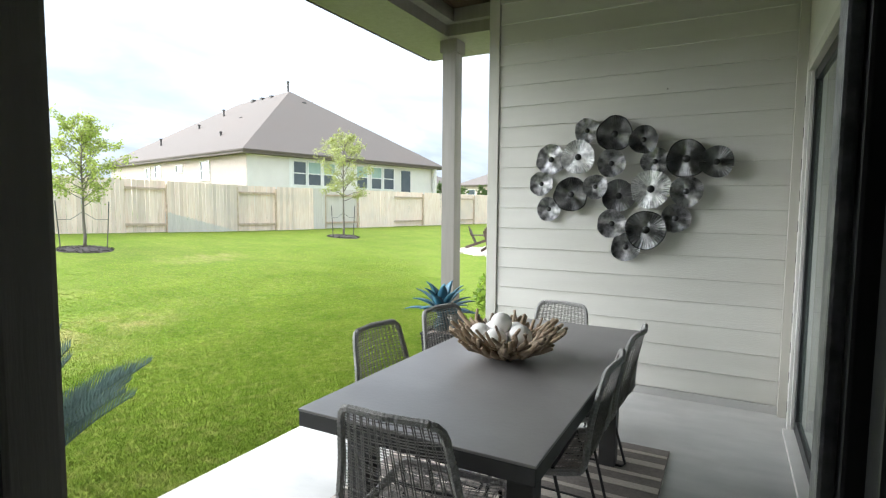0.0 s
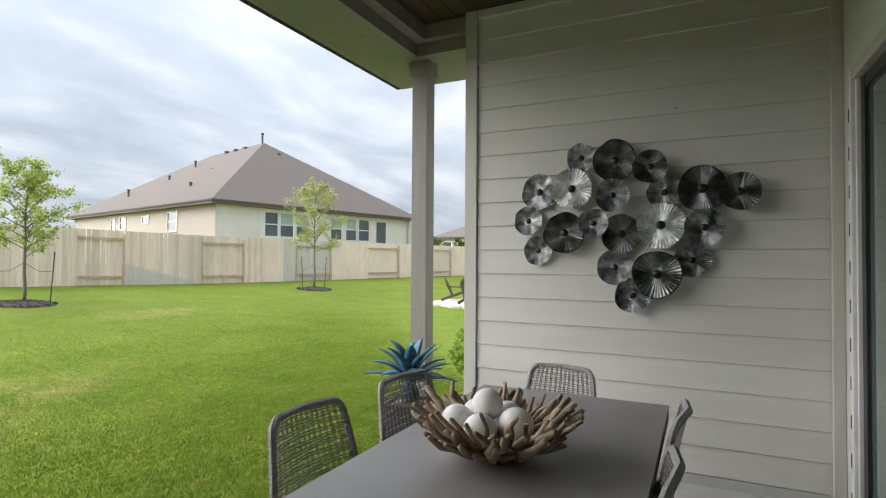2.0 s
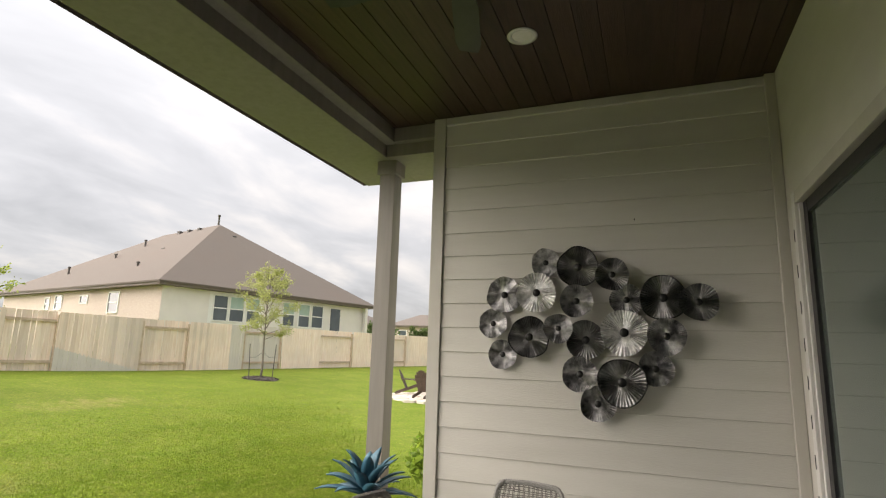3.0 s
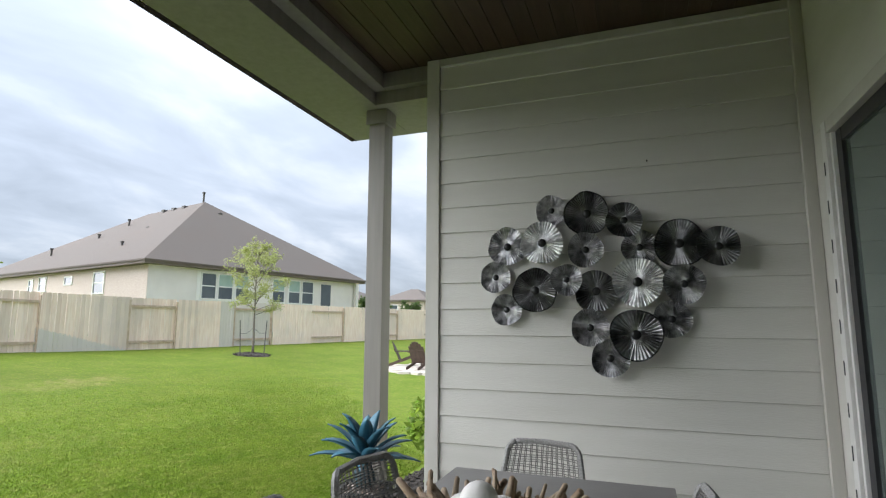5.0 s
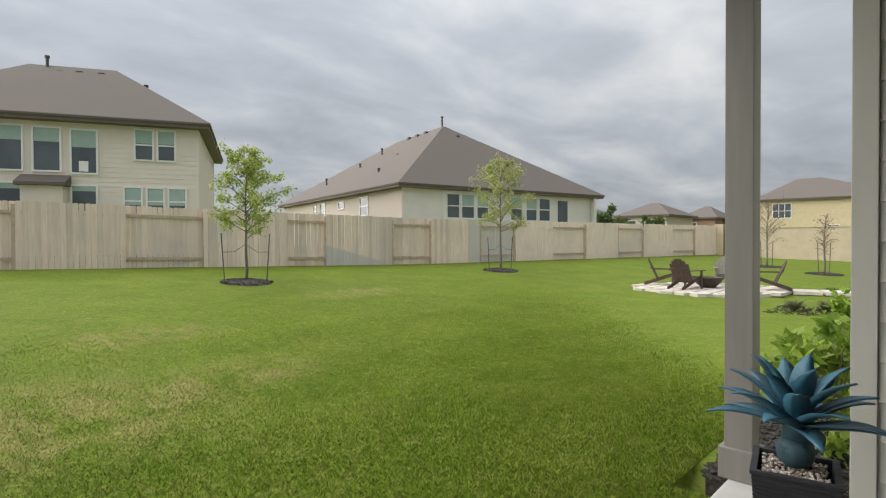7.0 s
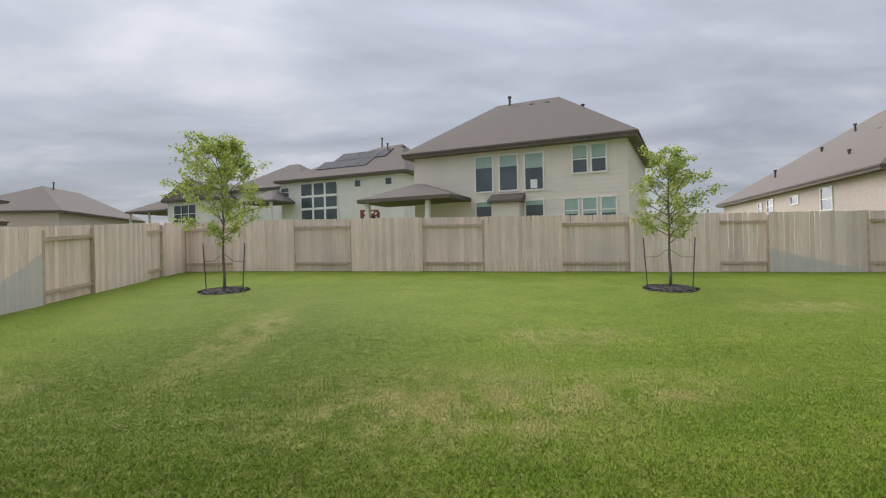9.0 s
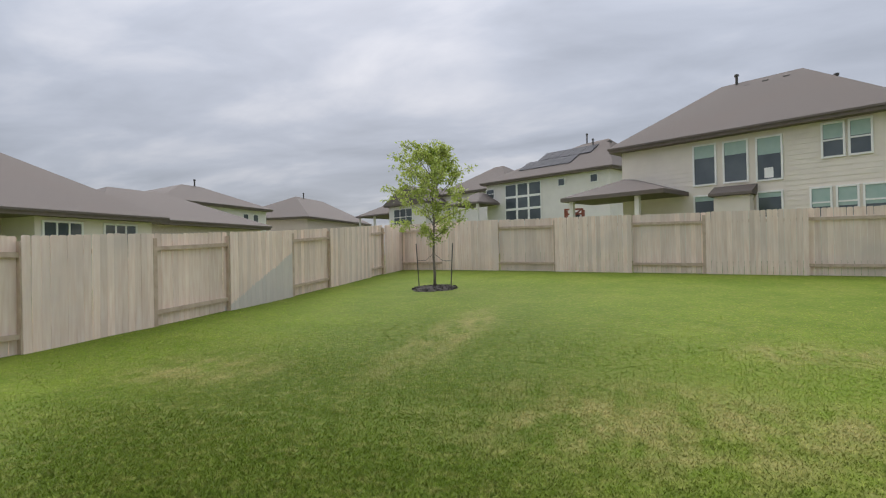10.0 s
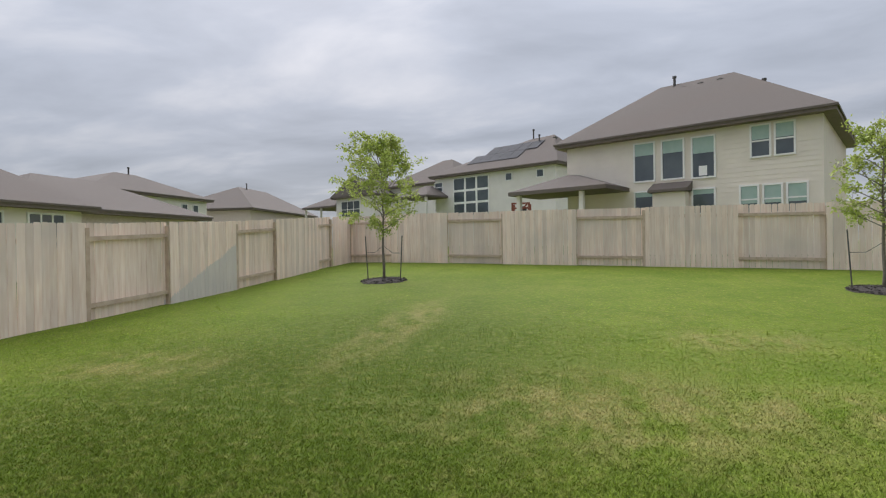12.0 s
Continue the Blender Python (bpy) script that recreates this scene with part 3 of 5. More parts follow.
ceiling()
structure(bx("beam", (-1.16, -1.2, BEAM_Z, -0.62, 4.15, CEIL_Z + 0.1), M_TAUPE, bevel=0.004), "taupe painted boxed patio beam and soffit", "beam")
structure(bx("beam_return", (-0.618, 3.47, BEAM_Z, -0.09, 4.15, CEIL_Z + 0.1), M_TAUPE, bevel=0.004), "taupe painted boxed return beam", "beam")
structure(bx("trim", (-0.617, -0.4, BEAM_Z + 0.1, -0.52, 3.46, CEIL_Z - 0.003), M_TAUPE), "taupe stepped beam trim", "trim")
structure(bx("trim", (-0.518, 3.40, BEAM_Z + 0.1, -0.14, 3.468, CEIL_Z - 0.003), M_TAUPE), "taupe stepped beam trim", "trim")


def roof():
    bm = bmesh.new()
    z0 = CEIL_Z + 0.11
    a = [(-1.3, -6, BEAM_Z + 0.06), (-1.3, 4.3, BEAM_Z + 0.06), (8, 4.3, BEAM_Z + 0.06), (8, -6, BEAM_Z + 0.06)]
    ring = [bm.verts.new(p) for p in a]
    ring2 = [bm.verts.new((p[0], p[1], p[2] + 0.14)) for p in a]
    top = [bm.verts.new(p) for p in ((2.5, -2, 5.4), (2.5, 0.5, 5.4), (4.5, 0.5, 5.4), (4.5, -2, 5.4))]
    for r, s in ((ring, ring2), (ring2, top)):
        for k in range(4):
            bm.faces.new((r[k], r[(k + 1) % 4], s[(k + 1) % 4], s[k]))
    bm.faces.new(top)
    ob = part("roof", bm, M_ROOF)
    structure(ob, "taupe shingle roof over the patio", "roof")


roof()


def column(x, y):
    c = new("patio_column")
    c.location = (x, y, 0)
    tagged(c, "square taupe painted patio post with base block", "post", "patio posts", "structure")
    bx("shaft", (-0.07, -0.07, 0.0, 0.07, 0.07, BEAM_Z), M_TAUPE, c, bevel=0.005)
    bx("base_trim", (-0.095, -0.095, -0.0, 0.095, 0.095, 0.17), M_TAUPE, c, bevel=0.006)
    bx("cap_trim", (-0.09, -0.09, BEAM_Z - 0.12, 0.09, 0.09, BEAM_Z - 0.002), M_TAUPE, c, bevel=0.006)


column(-0.645, 3.63)
column(-0.94, -0.98)


# ---- patio furniture ----
def dining_table():
    t = new("dining_table")
    t.location = (0.896, 1.288, 0)
    tagged(t, "long grey concrete dining table with charcoal base", "table")
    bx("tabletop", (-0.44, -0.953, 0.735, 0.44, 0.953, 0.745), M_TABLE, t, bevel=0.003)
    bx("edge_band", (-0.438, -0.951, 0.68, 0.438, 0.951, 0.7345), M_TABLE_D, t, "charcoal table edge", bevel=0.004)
    bm = bmesh.new()
    for a in ((-0.36, -0.80, 0.60, 0.36, -0.77, 0.678), (-0.36, 0.77, 0.60, 0.36, 0.80, 0.678), (-0.36, -0.768, 0.60, -0.33, 0.768, 0.678), (0.33, -0.768, 0.60, 0.36, 0.768, 0.678)):
        box(bm, *a)
    part("apron", bm, M_TABLE_D, t)
    for sx in (-1, 1):
        for sy in (-1, 1):
            bx("leg", (sx * 0.325 - 0.045, sy * 0.72 - 0.045, 0.012, sx * 0.325 + 0.045, sy * 0.72 + 0.045, 0.60), M_TABLE_D, t)


dining_table()


def chair_surface(u, v):
    """u across -1..1, v from the seat's front 0 to the back's top 1."""
    if v < 0.42:
        s = v / 0.42
        y, z = 0.22 - 0.40 * s, 0.45 - 0.035 * math.sin(math.pi * s) - 0.01 * s
        half = 0.235 - 0.01 * s
    elif v < 0.58:
        s = (v - 0.42) / 0.16
        a = s * radians(78)
        y, z = -0.18 - 0.09 * math.sin(a) * 0.55, 0.44 + 0.09 * (1 - math.cos(a))
        half = 0.225
    else:
        s = (v - 0.58) / 0.42
        y, z = -0.2284 - 0.075 * s, 0.511 + 0.335 * s
        half = 0.225 - 0.05 * s
    return Vector((u * half, y + 0.03 * u * u * smoothstep(0.4, 0.8, v), z - 0.02 * (1 - u * u) * smoothstep(0.5, 0.0, v)))


def rope_chair():
    c = new("dining_chair")
    tagged(c, "grey woven rope dining chair with black rod legs", "chair", "chairs round the table")
    bm = bmesh.new()
    arc = [radians(90 * i / 6) for i in range(7)]
    rim = [(-1 + 0.2 * (1 - math.cos(a)), 0.06 * (1 - math.sin(a))) for a in arc] + [(1 - 0.2 * (1 - math.sin(a)), 0.06 * (1 - math.cos(a))) for a in arc]
    pts = [chair_surface(u, v) for u, v in rim]
    pts += [chair_surface(1, 0.06 + 0.88 * k / 18) for k in range(1, 19)]
    pts += [chair_surface(1 - 0.22 * (1 - math.cos(a)), 0.94 + 0.06 * math.sin(a)) for a in arc] + [chair_surface(0, 1.004)] + [chair_surface(-1 + 0.22 * (1 - math.sin(a)), 0.94 + 0.06 * math.cos(a)) for a in arc]
    pts += [chair_surface(-1, 0.06 + 0.88 * k / 18) for k in range(18, -1, -1)]
    # fat rope wrap: radius ripples along the rim
    dense = []
    for p, q in zip(pts, pts[1:]):
        k = max(1, int((q - p).length / 0.0075))
        dense += [p.lerp(q, i / k) for i in range(k)]
    tube(bm, dense, [0.0125 + 0.002 * (i % 2) for i in range(len(dense))], 6)
    part("frame", bm, M_ROPE, c, "thick rope-wrapped frame")
    rng = random.Random(3)
    bs, bb = bmesh.new(), bmesh.new()
    for k in range(14):
        u = -0.93 + 1.86 * k / 13
        for d in (-0.02, 0.02):
            uu = u + d
            tube(bs, [chair_surface(uu + 0.012 * math.sin(9 * v + k), v) for v in [0.01 + 0.47 * i / 12 for i in range(13)]], 0.0026, 3, False)
            tube(bb, [chair_surface(uu + 0.015 * math.sin(11 * v + k), v) for v in [0.48 + 0.52 * i / 10 for i in range(11)]], 0.0026, 3, False)
    for k in range(15):
        v = 0.03 + 0.44 * k / 14
        for d in (-0.006, 0.006):
            tube(bs, [chair_surface(u, v + d + 0.003 * math.sin(5 * u + k)) + Vector((0, 0, 0.004)) for u in [-0.98 + 1.96 * i / 8 for i in range(9)]], 0.0026, 3, False)
    for k in range(17):
        v = 0.49 + 0.49 * k / 16
        for d in (-0.006, 0.006):
            tube(bb, [chair_surface(u, v + d + 0.004 * math.sin(4 * u + 2 * k)) + Vector((0, 0.003, 0)) for u in [-0.98 + 1.96 * i / 8 for i in range(9)]], 0.0026, 3, False)
    tagged(part("seat", bs, M_CORD, c, "woven cord seat"), kind="stuff")
    tagged(part("backrest", bb, M_CORD, c, "open woven cord backrest"), kind="stuff")
    for sx in (-1, 1):
        bm = bmesh.new()
        tube(bm, [(sx * 0.20, 0.17, 0.44), (sx * 0.225, 0.23, 0.03), (sx * 0.225, 0.215, 0.012), (sx * 0.225, -0.17, 0.012), (sx * 0.225, -0.19, 0.03), (sx * 0.20, -0.08, 0.43)], 0.0075, 6)
        part("leg", bm, M_ROD, c, "black hairpin sled leg")
    bm = bmesh.new()
    tube(bm, [(-0.2, 0.1, 0.415), (0.2, 0.1, 0.415)], 0.007, 6)
    tube(bm, [(-0.2, -0.08, 0.425), (0.2, -0.08, 0.425)], 0.007, 6)
    part("stretcher", bm, M_ROD, c)
    return c


chair = rope_chair()
chair.matrix_basis = pose(0.47, 1.17, 0, 0, 0, -93)
for x, y, r in ((0.515, 1.755, -98), (1.112, 1.18, 91), (1.12, 1.78, 88), (0.90, 0.505, 3), (0.755, 2.30, 174)):
    copy_thing(chair, pose(x, y, 0, 0, 0, r) @ Matrix.Scale(0.95 if y > 2 else 1.0, 4))


def rug():
    r = new("rug")
    tagged(r, "grey rug with pale woven stripes under the table", "rug")
    bx("field", (0.08, 0.27, 0.002, 1.52, 2.34, 0.009), M_RUG, r, bevel=0)
    for k in range(14):
        y = 0.33 + 0.145 * k
        bx("stripe", (0.085, y, 0.0095, 1.515, y + (0.035 if k % 2 else 0.06), 0.0115), M_RUGL, r, "pale stripe", bevel=0)


rug()


def driftwood_bowl():
    b = new("driftwood_bowl")
    b.location = (0.855, 1.325, 0.745)
    tagged(b, "wide bowl of layered driftwood sticks on the table", "bowl")
    rng = random.Random(11)
    for layer, (r0, z0, r1, z1, n) in enumerate(((0.03, 0.012, 0.18, 0.042, 20), (0.06, 0.02, 0.235, 0.085, 36), (0.09, 0.04, 0.272, 0.118, 42), (0.13, 0.065, 0.262, 0.145, 40))):
        for k in range(n):
            a = 2 * math.pi * (k + 0.6 * rng.random()) / n
            tw = rng.uniform(-0.45, 0.45)
            rr, zz = r1 * rng.uniform(0.84, 1.08), z1 * rng.uniform(0.85, 1.2)
            p0 = Vector((r0 * math.cos(a), r0 * math.sin(a), z0))
            p3 = Vector((rr * math.cos(a + tw), rr * math.sin(a + tw), zz + 0.03 * rng.random()))
            p1 = p0.lerp(p3, 0.35) + Vector((rng.uniform(-0.015, 0.015), rng.uniform(-0.015, 0.015), -0.018))
            p2 = p0.lerp(p3, 0.7) + Vector((rng.uniform(-0.02, 0.02), rng.uniform(-0.02, 0.02), -0.012))
            p4 = p3 + (p3 - p2) * 0.08
            w = rng.uniform(0.0065, 0.0125)
            bm = bmesh.new()
            tube(bm, [p0, p1, p2, p3, p4], [w * 0.7, w, w * rng.uniform(0.9, 1.25), w * rng.uniform(0.7, 1.0), w * 0.4], 6)
            part("stick", bm, M_DRIFT, b, smooth=True)
    for i, (x, y, z, r) in enumerate(((-0.01, 0.0, 0.16, 0.052), (-0.10, -0.045, 0.105, 0.055), (0.0, -0.09, 0.10, 0.054), (0.095, -0.02, 0.11, 0.057), (0.03, 0.09, 0.10, 0.054), (-0.08, 0.08, 0.10, 0.052))):
        bm = bmesh.new()
        ball(bm, (0, 0, 0), r, 3)
        o = part("decor_ball", bm, M_BALL, smooth=True)
        o.location = (0.835 + x, 1.33 + y, 0.745 + z)
        tagged(o, "matt white ceramic ball resting in the driftwood bowl", "decorative ball", "balls in the bowl")


driftwood_bowl()

FLOWERS = [(0.734, 2.082, 0.1), (0.954, 2.042, 0.133), (1.174, 1.982, 0.106), (0.444, 1.862, 0.125), (0.674, 1.872, 0.135), (0.944, 1.812, 0.108), (1.254, 1.822, 0.104), (1.474, 1.832, 0.138), (1.674, 1.802, 0.113), (0.364, 1.662, 0.1),
           (0.624, 1.572, 0.135), (0.824, 1.632, 0.097), (0.994, 1.562, 0.128), (1.234, 1.612, 0.145), (1.484, 1.592, 0.114), (0.434, 1.452, 0.1), (0.954, 1.342, 0.113), (1.214, 1.302, 0.145), (1.414, 1.392, 0.108), (1.064, 1.162, 0.11)]
DARK = {1, 7, 10, 12, 17, 2, 8}


def wall_art():
    art = new("wall_art")
    tagged(art, "cluster of rippled steel discs hung on the siding wall", "wall art")
    rng = random.Random(5)
    for i, (x, z, r) in enumerate(FLOWERS):
        bm = bmesh.new()
        n = rng.choice((38, 44, 50))
        ang, rad = n * 4, 7
        ph = rng.random() * 6
        off = 0.03 + 0.03 * (i % 3)
        warp = rng.uniform(0.1, 0.2)
        sectors = rng.choice((5, 6, 7))
        rings = []
        for j in range(rad + 1):
            s = j / rad
            ring = []
            for k in range(ang):
                t = 2 * math.pi * k / ang
                rr = r * (0.12 + 0.88 * s) * (1 + 0.03 * math.sin(3 * t + ph) * s)
                d = off + warp * r * s * s + r * 0.024 * s * (1 - 2 * abs(math.sin(n * t / 2)) ** 0.5) * (1.3 + 0.7 * math.sin(2 * t + 3 * ph)) + r * 0.085 * s ** 1.6 * math.sin(sectors * t + ph)
                ring.append(bm.verts.new((x + rr * math.cos(t), WALL_Y - d, z + rr * math.sin(t))))
            rings.append(ring)
        for a, b in zip(rings, rings[1:]):
            for k in range(ang):
                bm.faces.new((a[k], a[(k + 1) % ang], b[(k + 1) % ang], b[k]))
        ob = part("disc", bm, M_STEELD if i in DARK else M_STEELB if i in (4, 13) else M_STEEL, art, "dark rippled disc" if i in DARK else "bright rippled disc")
        sol = ob.modifiers.new("thick", "SOLIDIFY")
        sol.thickness = 0.0015
        bm = bmesh.new()
        ball(bm, (x, WALL_Y - off - 0.004, z), r * 0.2, 2)
        for v in bm.verts:
            v.co.y = WALL_Y - off - 0.004 + (v.co.y - WALL_Y + off + 0.004) * 0.45
        part("button", bm, M_BUTTON, ob, "dark centre button", smooth=True)
        if i in (1, 7, 10, 17):
            bm = bmesh.new()
            edge = []
            for k in range(61):
                t = 2 * math.pi * k / 60
                rr = r * (1 + 0.03 * math.sin(3 * t + ph))
                edge.append((x + rr * math.cos(t), WALL_Y - off - warp * r - r * 0.1 * math.sin(sectors * t + ph), z + rr * math.sin(t)))
            tube(bm, edge, 0.005, 5, False)
            part("rim", bm, M_BUTTON, ob, "dark rolled rim", smooth=True)
        bm = bmesh.new()
        tube(bm, [(x, WALL_Y - off, z), (x, WALL_Y - 0.006, z)], 0.005, 6)
        part("stem", bm, M_STEELD, ob)


wall_art()
bm = bmesh.new()
tube(bm, [(1.32, WALL_Y + 0.004, 2.36), (1.32, WALL_Y - 0.022, 2.362)], 0.004, 6)
tagged(part("nail", bm, M_PIPE), "small dark nail in the siding above the art", "nail")


def planter():
    p = new("planter")
    p.matrix_basis = pose(-0.215, 2.66, 0, 0, 0, 11)
    tagged(p, "tall square black textured planter on the slab", "planter")
    bm = bmesh.new()
    o = [[bm.verts.new((sx * w, sy * w, z)) for sx, sy in ((-1, -1), (1, -1), (1, 1), (-1, 1))] for w, z in ((0.10, 0.0), (0.13, 0.46), (0.137, 0.47), (0.137, 0.48), (0.116, 0.48), (0.112, 0.40))]
    for a, b in zip(o, o[1:]):
        for k in range(4):
            bm.faces.new((a[k], a[(k + 1) % 4], b[(k + 1) % 4], b[k]))
    bm.faces.new(o[0][::-1])
    bm.faces.new(o[-1])
    part("pot", bm, M_POT, p)
    bm = bmesh.new()
    for k in range(30):
        z = 0.02 + 0.0147 * k
        w = 0.10 + 0.03 * z / 0.46
        for a in ((-w, -w - 0.003, w, -w + 0.002), (-w, w - 0.002, w, w + 0.003), (-w - 0.003, -w, -w + 0.002, w), (w - 0.002, -w, w + 0.003, w)):
            box(bm, a[0], a[1], z, a[2], a[3], z + 0.007)
    tagged(part("ribbing", bm, M_POT, p, "fine horizontal ribs"), kind="stuff")
    rng = random.Random(8)
    bm = bmesh.new()
    for k in range(420):
        ball(bm, (rng.uniform(-0.1, 0.1), rng.uniform(-0.1, 0.1), 0.465 + rng.uniform(-0.01, 0.008)), rng.uniform(0.005, 0.009), 1, 0.7)
    tagged(part("pebbles", bm, M_PEBBLE, p, "mixed brown and white pebbles"), kind="stuff")
    a = new("agave")
    a.matrix_basis = pose(-0.215, 2.66, 0.47, 0, 0, 20)
    tagged(a, "blue metal-like agave plant with pointed leaves in the planter", "plant")
    bm = bmesh.new()
    ball(bm, (0, 0, 0.06), 0.062, 3)
    tube(bm, [(0, 0, 0.08), (0, 0, 0.16), (0, 0, 0.22)], [0.045, 0.04, 0.03], 10)
    for v in bm.verts:
        v.co += 0.009 * noise.noise_vector(v.co * 40)
    part("stem", bm, M_AGAVED, a, "knobbly dark teal stem", smooth=True)
    for k in range(26):
        bm = bmesh.new()
        t = k * 2.39996
        el = radians(8 + 62 * (k / 25) ** 1.2)
        L = 0.265 - 0.05 * (k / 25) + 0.02 * rng.random()
        z0 = 0.14 + 0.07 * k / 25
        rings = []
        for j in range(8):
            s = j / 7
            w = 0.047 * (0.55 + 1.2 * s - 1.72 * s ** 2.4) + 0.0006
            ee = el - 0.25 * s * s + 0.12 * s
            cpos = Vector((math.cos(t) * (0.025 + L * s * math.cos(ee)), math.sin(t) * (0.025 + L * s * math.cos(ee)), z0 + L * s * math.sin(ee)))
            sd = Vector((-math.sin(t), math.cos(t), 0))
            up = Vector((-math.cos(t) * math.sin(ee), -math.sin(t) * math.sin(ee), math.cos(ee)))
            rings.append([bm.verts.new(cpos + q) for q in (-w * sd + up * w * 0.35, -up * 0.004, w * sd + up * w * 0.35, up * 0.004)])
        for r0, r1 in zip(rings, rings[1:]):
            for q in range(4):
                bm.faces.new((r0[q], r0[(q + 1) % 4], r1[(q + 1) % 4], r1[q]))
        bm.faces.new(rings[-1])
        part("leaf", bm, M_AGAVE, a, smooth=True)


planter()


def hose_bib():
    h = new("water_pipe")
    tagged(h, "short grey pipe with a white flange on the siding wall", "water pipe")
    bm = bmesh.new()
    tube(bm, [(0.15, WALL_Y - 0.004, 0.41), (0.15, WALL_Y - 0.02, 0.41)], 0.032, 16)
    part("flange", bm, M_PVC, h, "white round flange")
    bm = bmesh.new()
    tube(bm, [(0.15, WALL_Y - 0.02, 0.41), (0.15, WALL_Y - 0.06, 0.408), (0.148, WALL_Y - 0.075, 0.39), (0.142, WALL_Y - 0.075, 0.21)], 0.0125, 10)
    part("pipe", bm, M_GALV, h)
    bm = bmesh.new()
    tube(bm, [(0.115, WALL_Y - 0.075, 0.285), (0.17, WALL_Y - 0.075, 0.285)], 0.011, 8)
    tube(bm, [(0.145, WALL_Y - 0.075, 0.31), (0.144, WALL_Y - 0.075, 0.28)], 0.017, 10)
    part("valve", bm, M_GALV, h)


hose_bib()


def sago_palm():
    p = new("sago_palm")
    p.location = (0.05, -0.52, 0.30)
    tagged(p, "dark green sago palm in a pot beside the doorway", "plant")
    bm = bmesh.new()
    tube(bm, [(0, 0, -0.02), (0, 0, 0.12), (0, 0, 0.20)], [0.07, 0.075, 0.04], 10)
    part("trunk", bm, M_BARK, p)
    bm = bmesh.new()
    prof = ((0.11, -0.3), (0.15, -0.05), (0.155, 0.0), (0.135, 0.0), (0.12, -0.03))
    rings = [[bm.verts.new((r * math.cos(2 * math.pi * k / 24), r * math.sin(2 * math.pi * k / 24), z)) for k in range(24)] for r, z in prof]
    for a, b in zip(rings, rings[1:]):
        for k in range(24):
            bm.faces.new((a[k], a[(k + 1) % 24], b[(k + 1) % 24], b[k]))
    bm.faces.new(rings[0][::-1])
    bm.faces.new(rings[-1])
    part("pot", bm, M_POT, p, "plain dark pot")
    rng = random.Random(2)
    for k in range(17):
        t = radians(68) + (k - 8) * 0.12 + rng.uniform(-0.1, 0.1)
        el = radians(rng.uniform(54, 78))
        L = rng.uniform(0.74, 0.94)
        bm = bmesh.new()
        d = Vector((math.cos(t), math.sin(t), 0))
        sd = Vector((-math.sin(t), math.cos(t), 0))
        pts = []
        for j in range(61):
            s = j / 60
            pts.append(d * (0.03 + L * s * math.cos(el) * 0.95 + 0.06 * s * s) + Vector((0, 0, 0.18 + L * (math.sin(el) * s - 0.28 * s * s))))
        tube(bm, pts[::3], [0.0055 - 0.0002 * j for j in range(21)], 5)
        for j in range(6, 61):
            s = j / 60
            w = 0.085 * math.sin(math.pi * (0.16 + 0.8 * s)) ** 0.7
            fw = (pts[j] - pts[j - 1]).normalized()
            up = sd.cross(fw)
            up = up if up.z > 0 else -up
            for sg in (-1, 1):
                mid = pts[j] + (sd * sg * 0.42 + up * 0.52 + fw * 0.55) * w * 0.6
                tip = pts[j] + (sd * sg * 0.55 + up * 0.78 + fw * 1.05) * w
                q = [bm.verts.new(v) for v in (pts[j] + fw * 0.003, pts[j] - fw * 0.003, mid - fw * 0.003, tip, mid + fw * 0.003)]
                bm.faces.new(q)
        part("frond", bm, M_PALM, p)


sago_palm()


def leafy(bm, centre, radii, n, size, rng, hole=0.35):
    """A cloud of small folded leaves in uneven clumps."""
    clumps = []
    for k in range(max(6, n // 70)):
        v = Vector((rng.gauss(0, 1), rng.gauss(0, 1), rng.gauss(0, 1))).normalized() * rng.uniform(hole, 1.0)
        clumps.append((Vector((centre[i] + v[i] * radii[i] for i in range(3))), rng.uniform(0.14, 0.3)))
    for k in range(n):
        c, cr = rng.choice(clumps)
        p = c + Vector((rng.gauss(0, 1), rng.gauss(0, 1), rng.gauss(0, 1))) * cr * 0.5 * min(radii)
        d = Vector((rng.gauss(0, 1), rng.gauss(0, 1), rng.gauss(-0.1, 0.8))).normalized()
        s = Vector((rng.gauss(0, 1), rng.gauss(0, 1), rng.gauss(0, 1))).cross(d).normalized()
        L = size * rng.uniform(0.7, 1.35)
        v = [bm.verts.new(q) for q in (p, p + d * L * 0.5 + s * L * 0.27, p + d * L, p + d * L * 0.5 - s * L * 0.27)]
        bm.faces.new(v)


def shrub(x, y, rx, ry, h, n, size=0.07):
    b = new("shrub")
    z = ground_z(x, y)
    b.location = (x, y, z)
    tagged(b, "bright green leafy shrub in the mulch bed", "shrub", "shrubs by the wall")
    rng = random.Random(int(1000 * abs(x + y)))
    for k in range(9):
        bm = bmesh.new()
        a = k * 0.7
        tube(bm, [(0.02 * math.cos(a), 0.02 * math.sin(a), -0.03), (rx * 0.5 * math.cos(a), ry * 0.5 * math.sin(a), h * 0.75)], [0.009, 0.004], 5)
        part("stem", bm, M_BARK, b)
    bm = bmesh.new()
    leafy(bm, (0, 0, h * 0.56), (rx, ry, h * 0.46), n, size, rng, 0.2)
    part("leaves", bm, M_SHRUB, b)


shrub(-0.42, 4.5, 0.34, 0.5, 0.95, 1500)
shrub(-0.38, 5.5, 0.36, 0.5, 0.95, 1300)


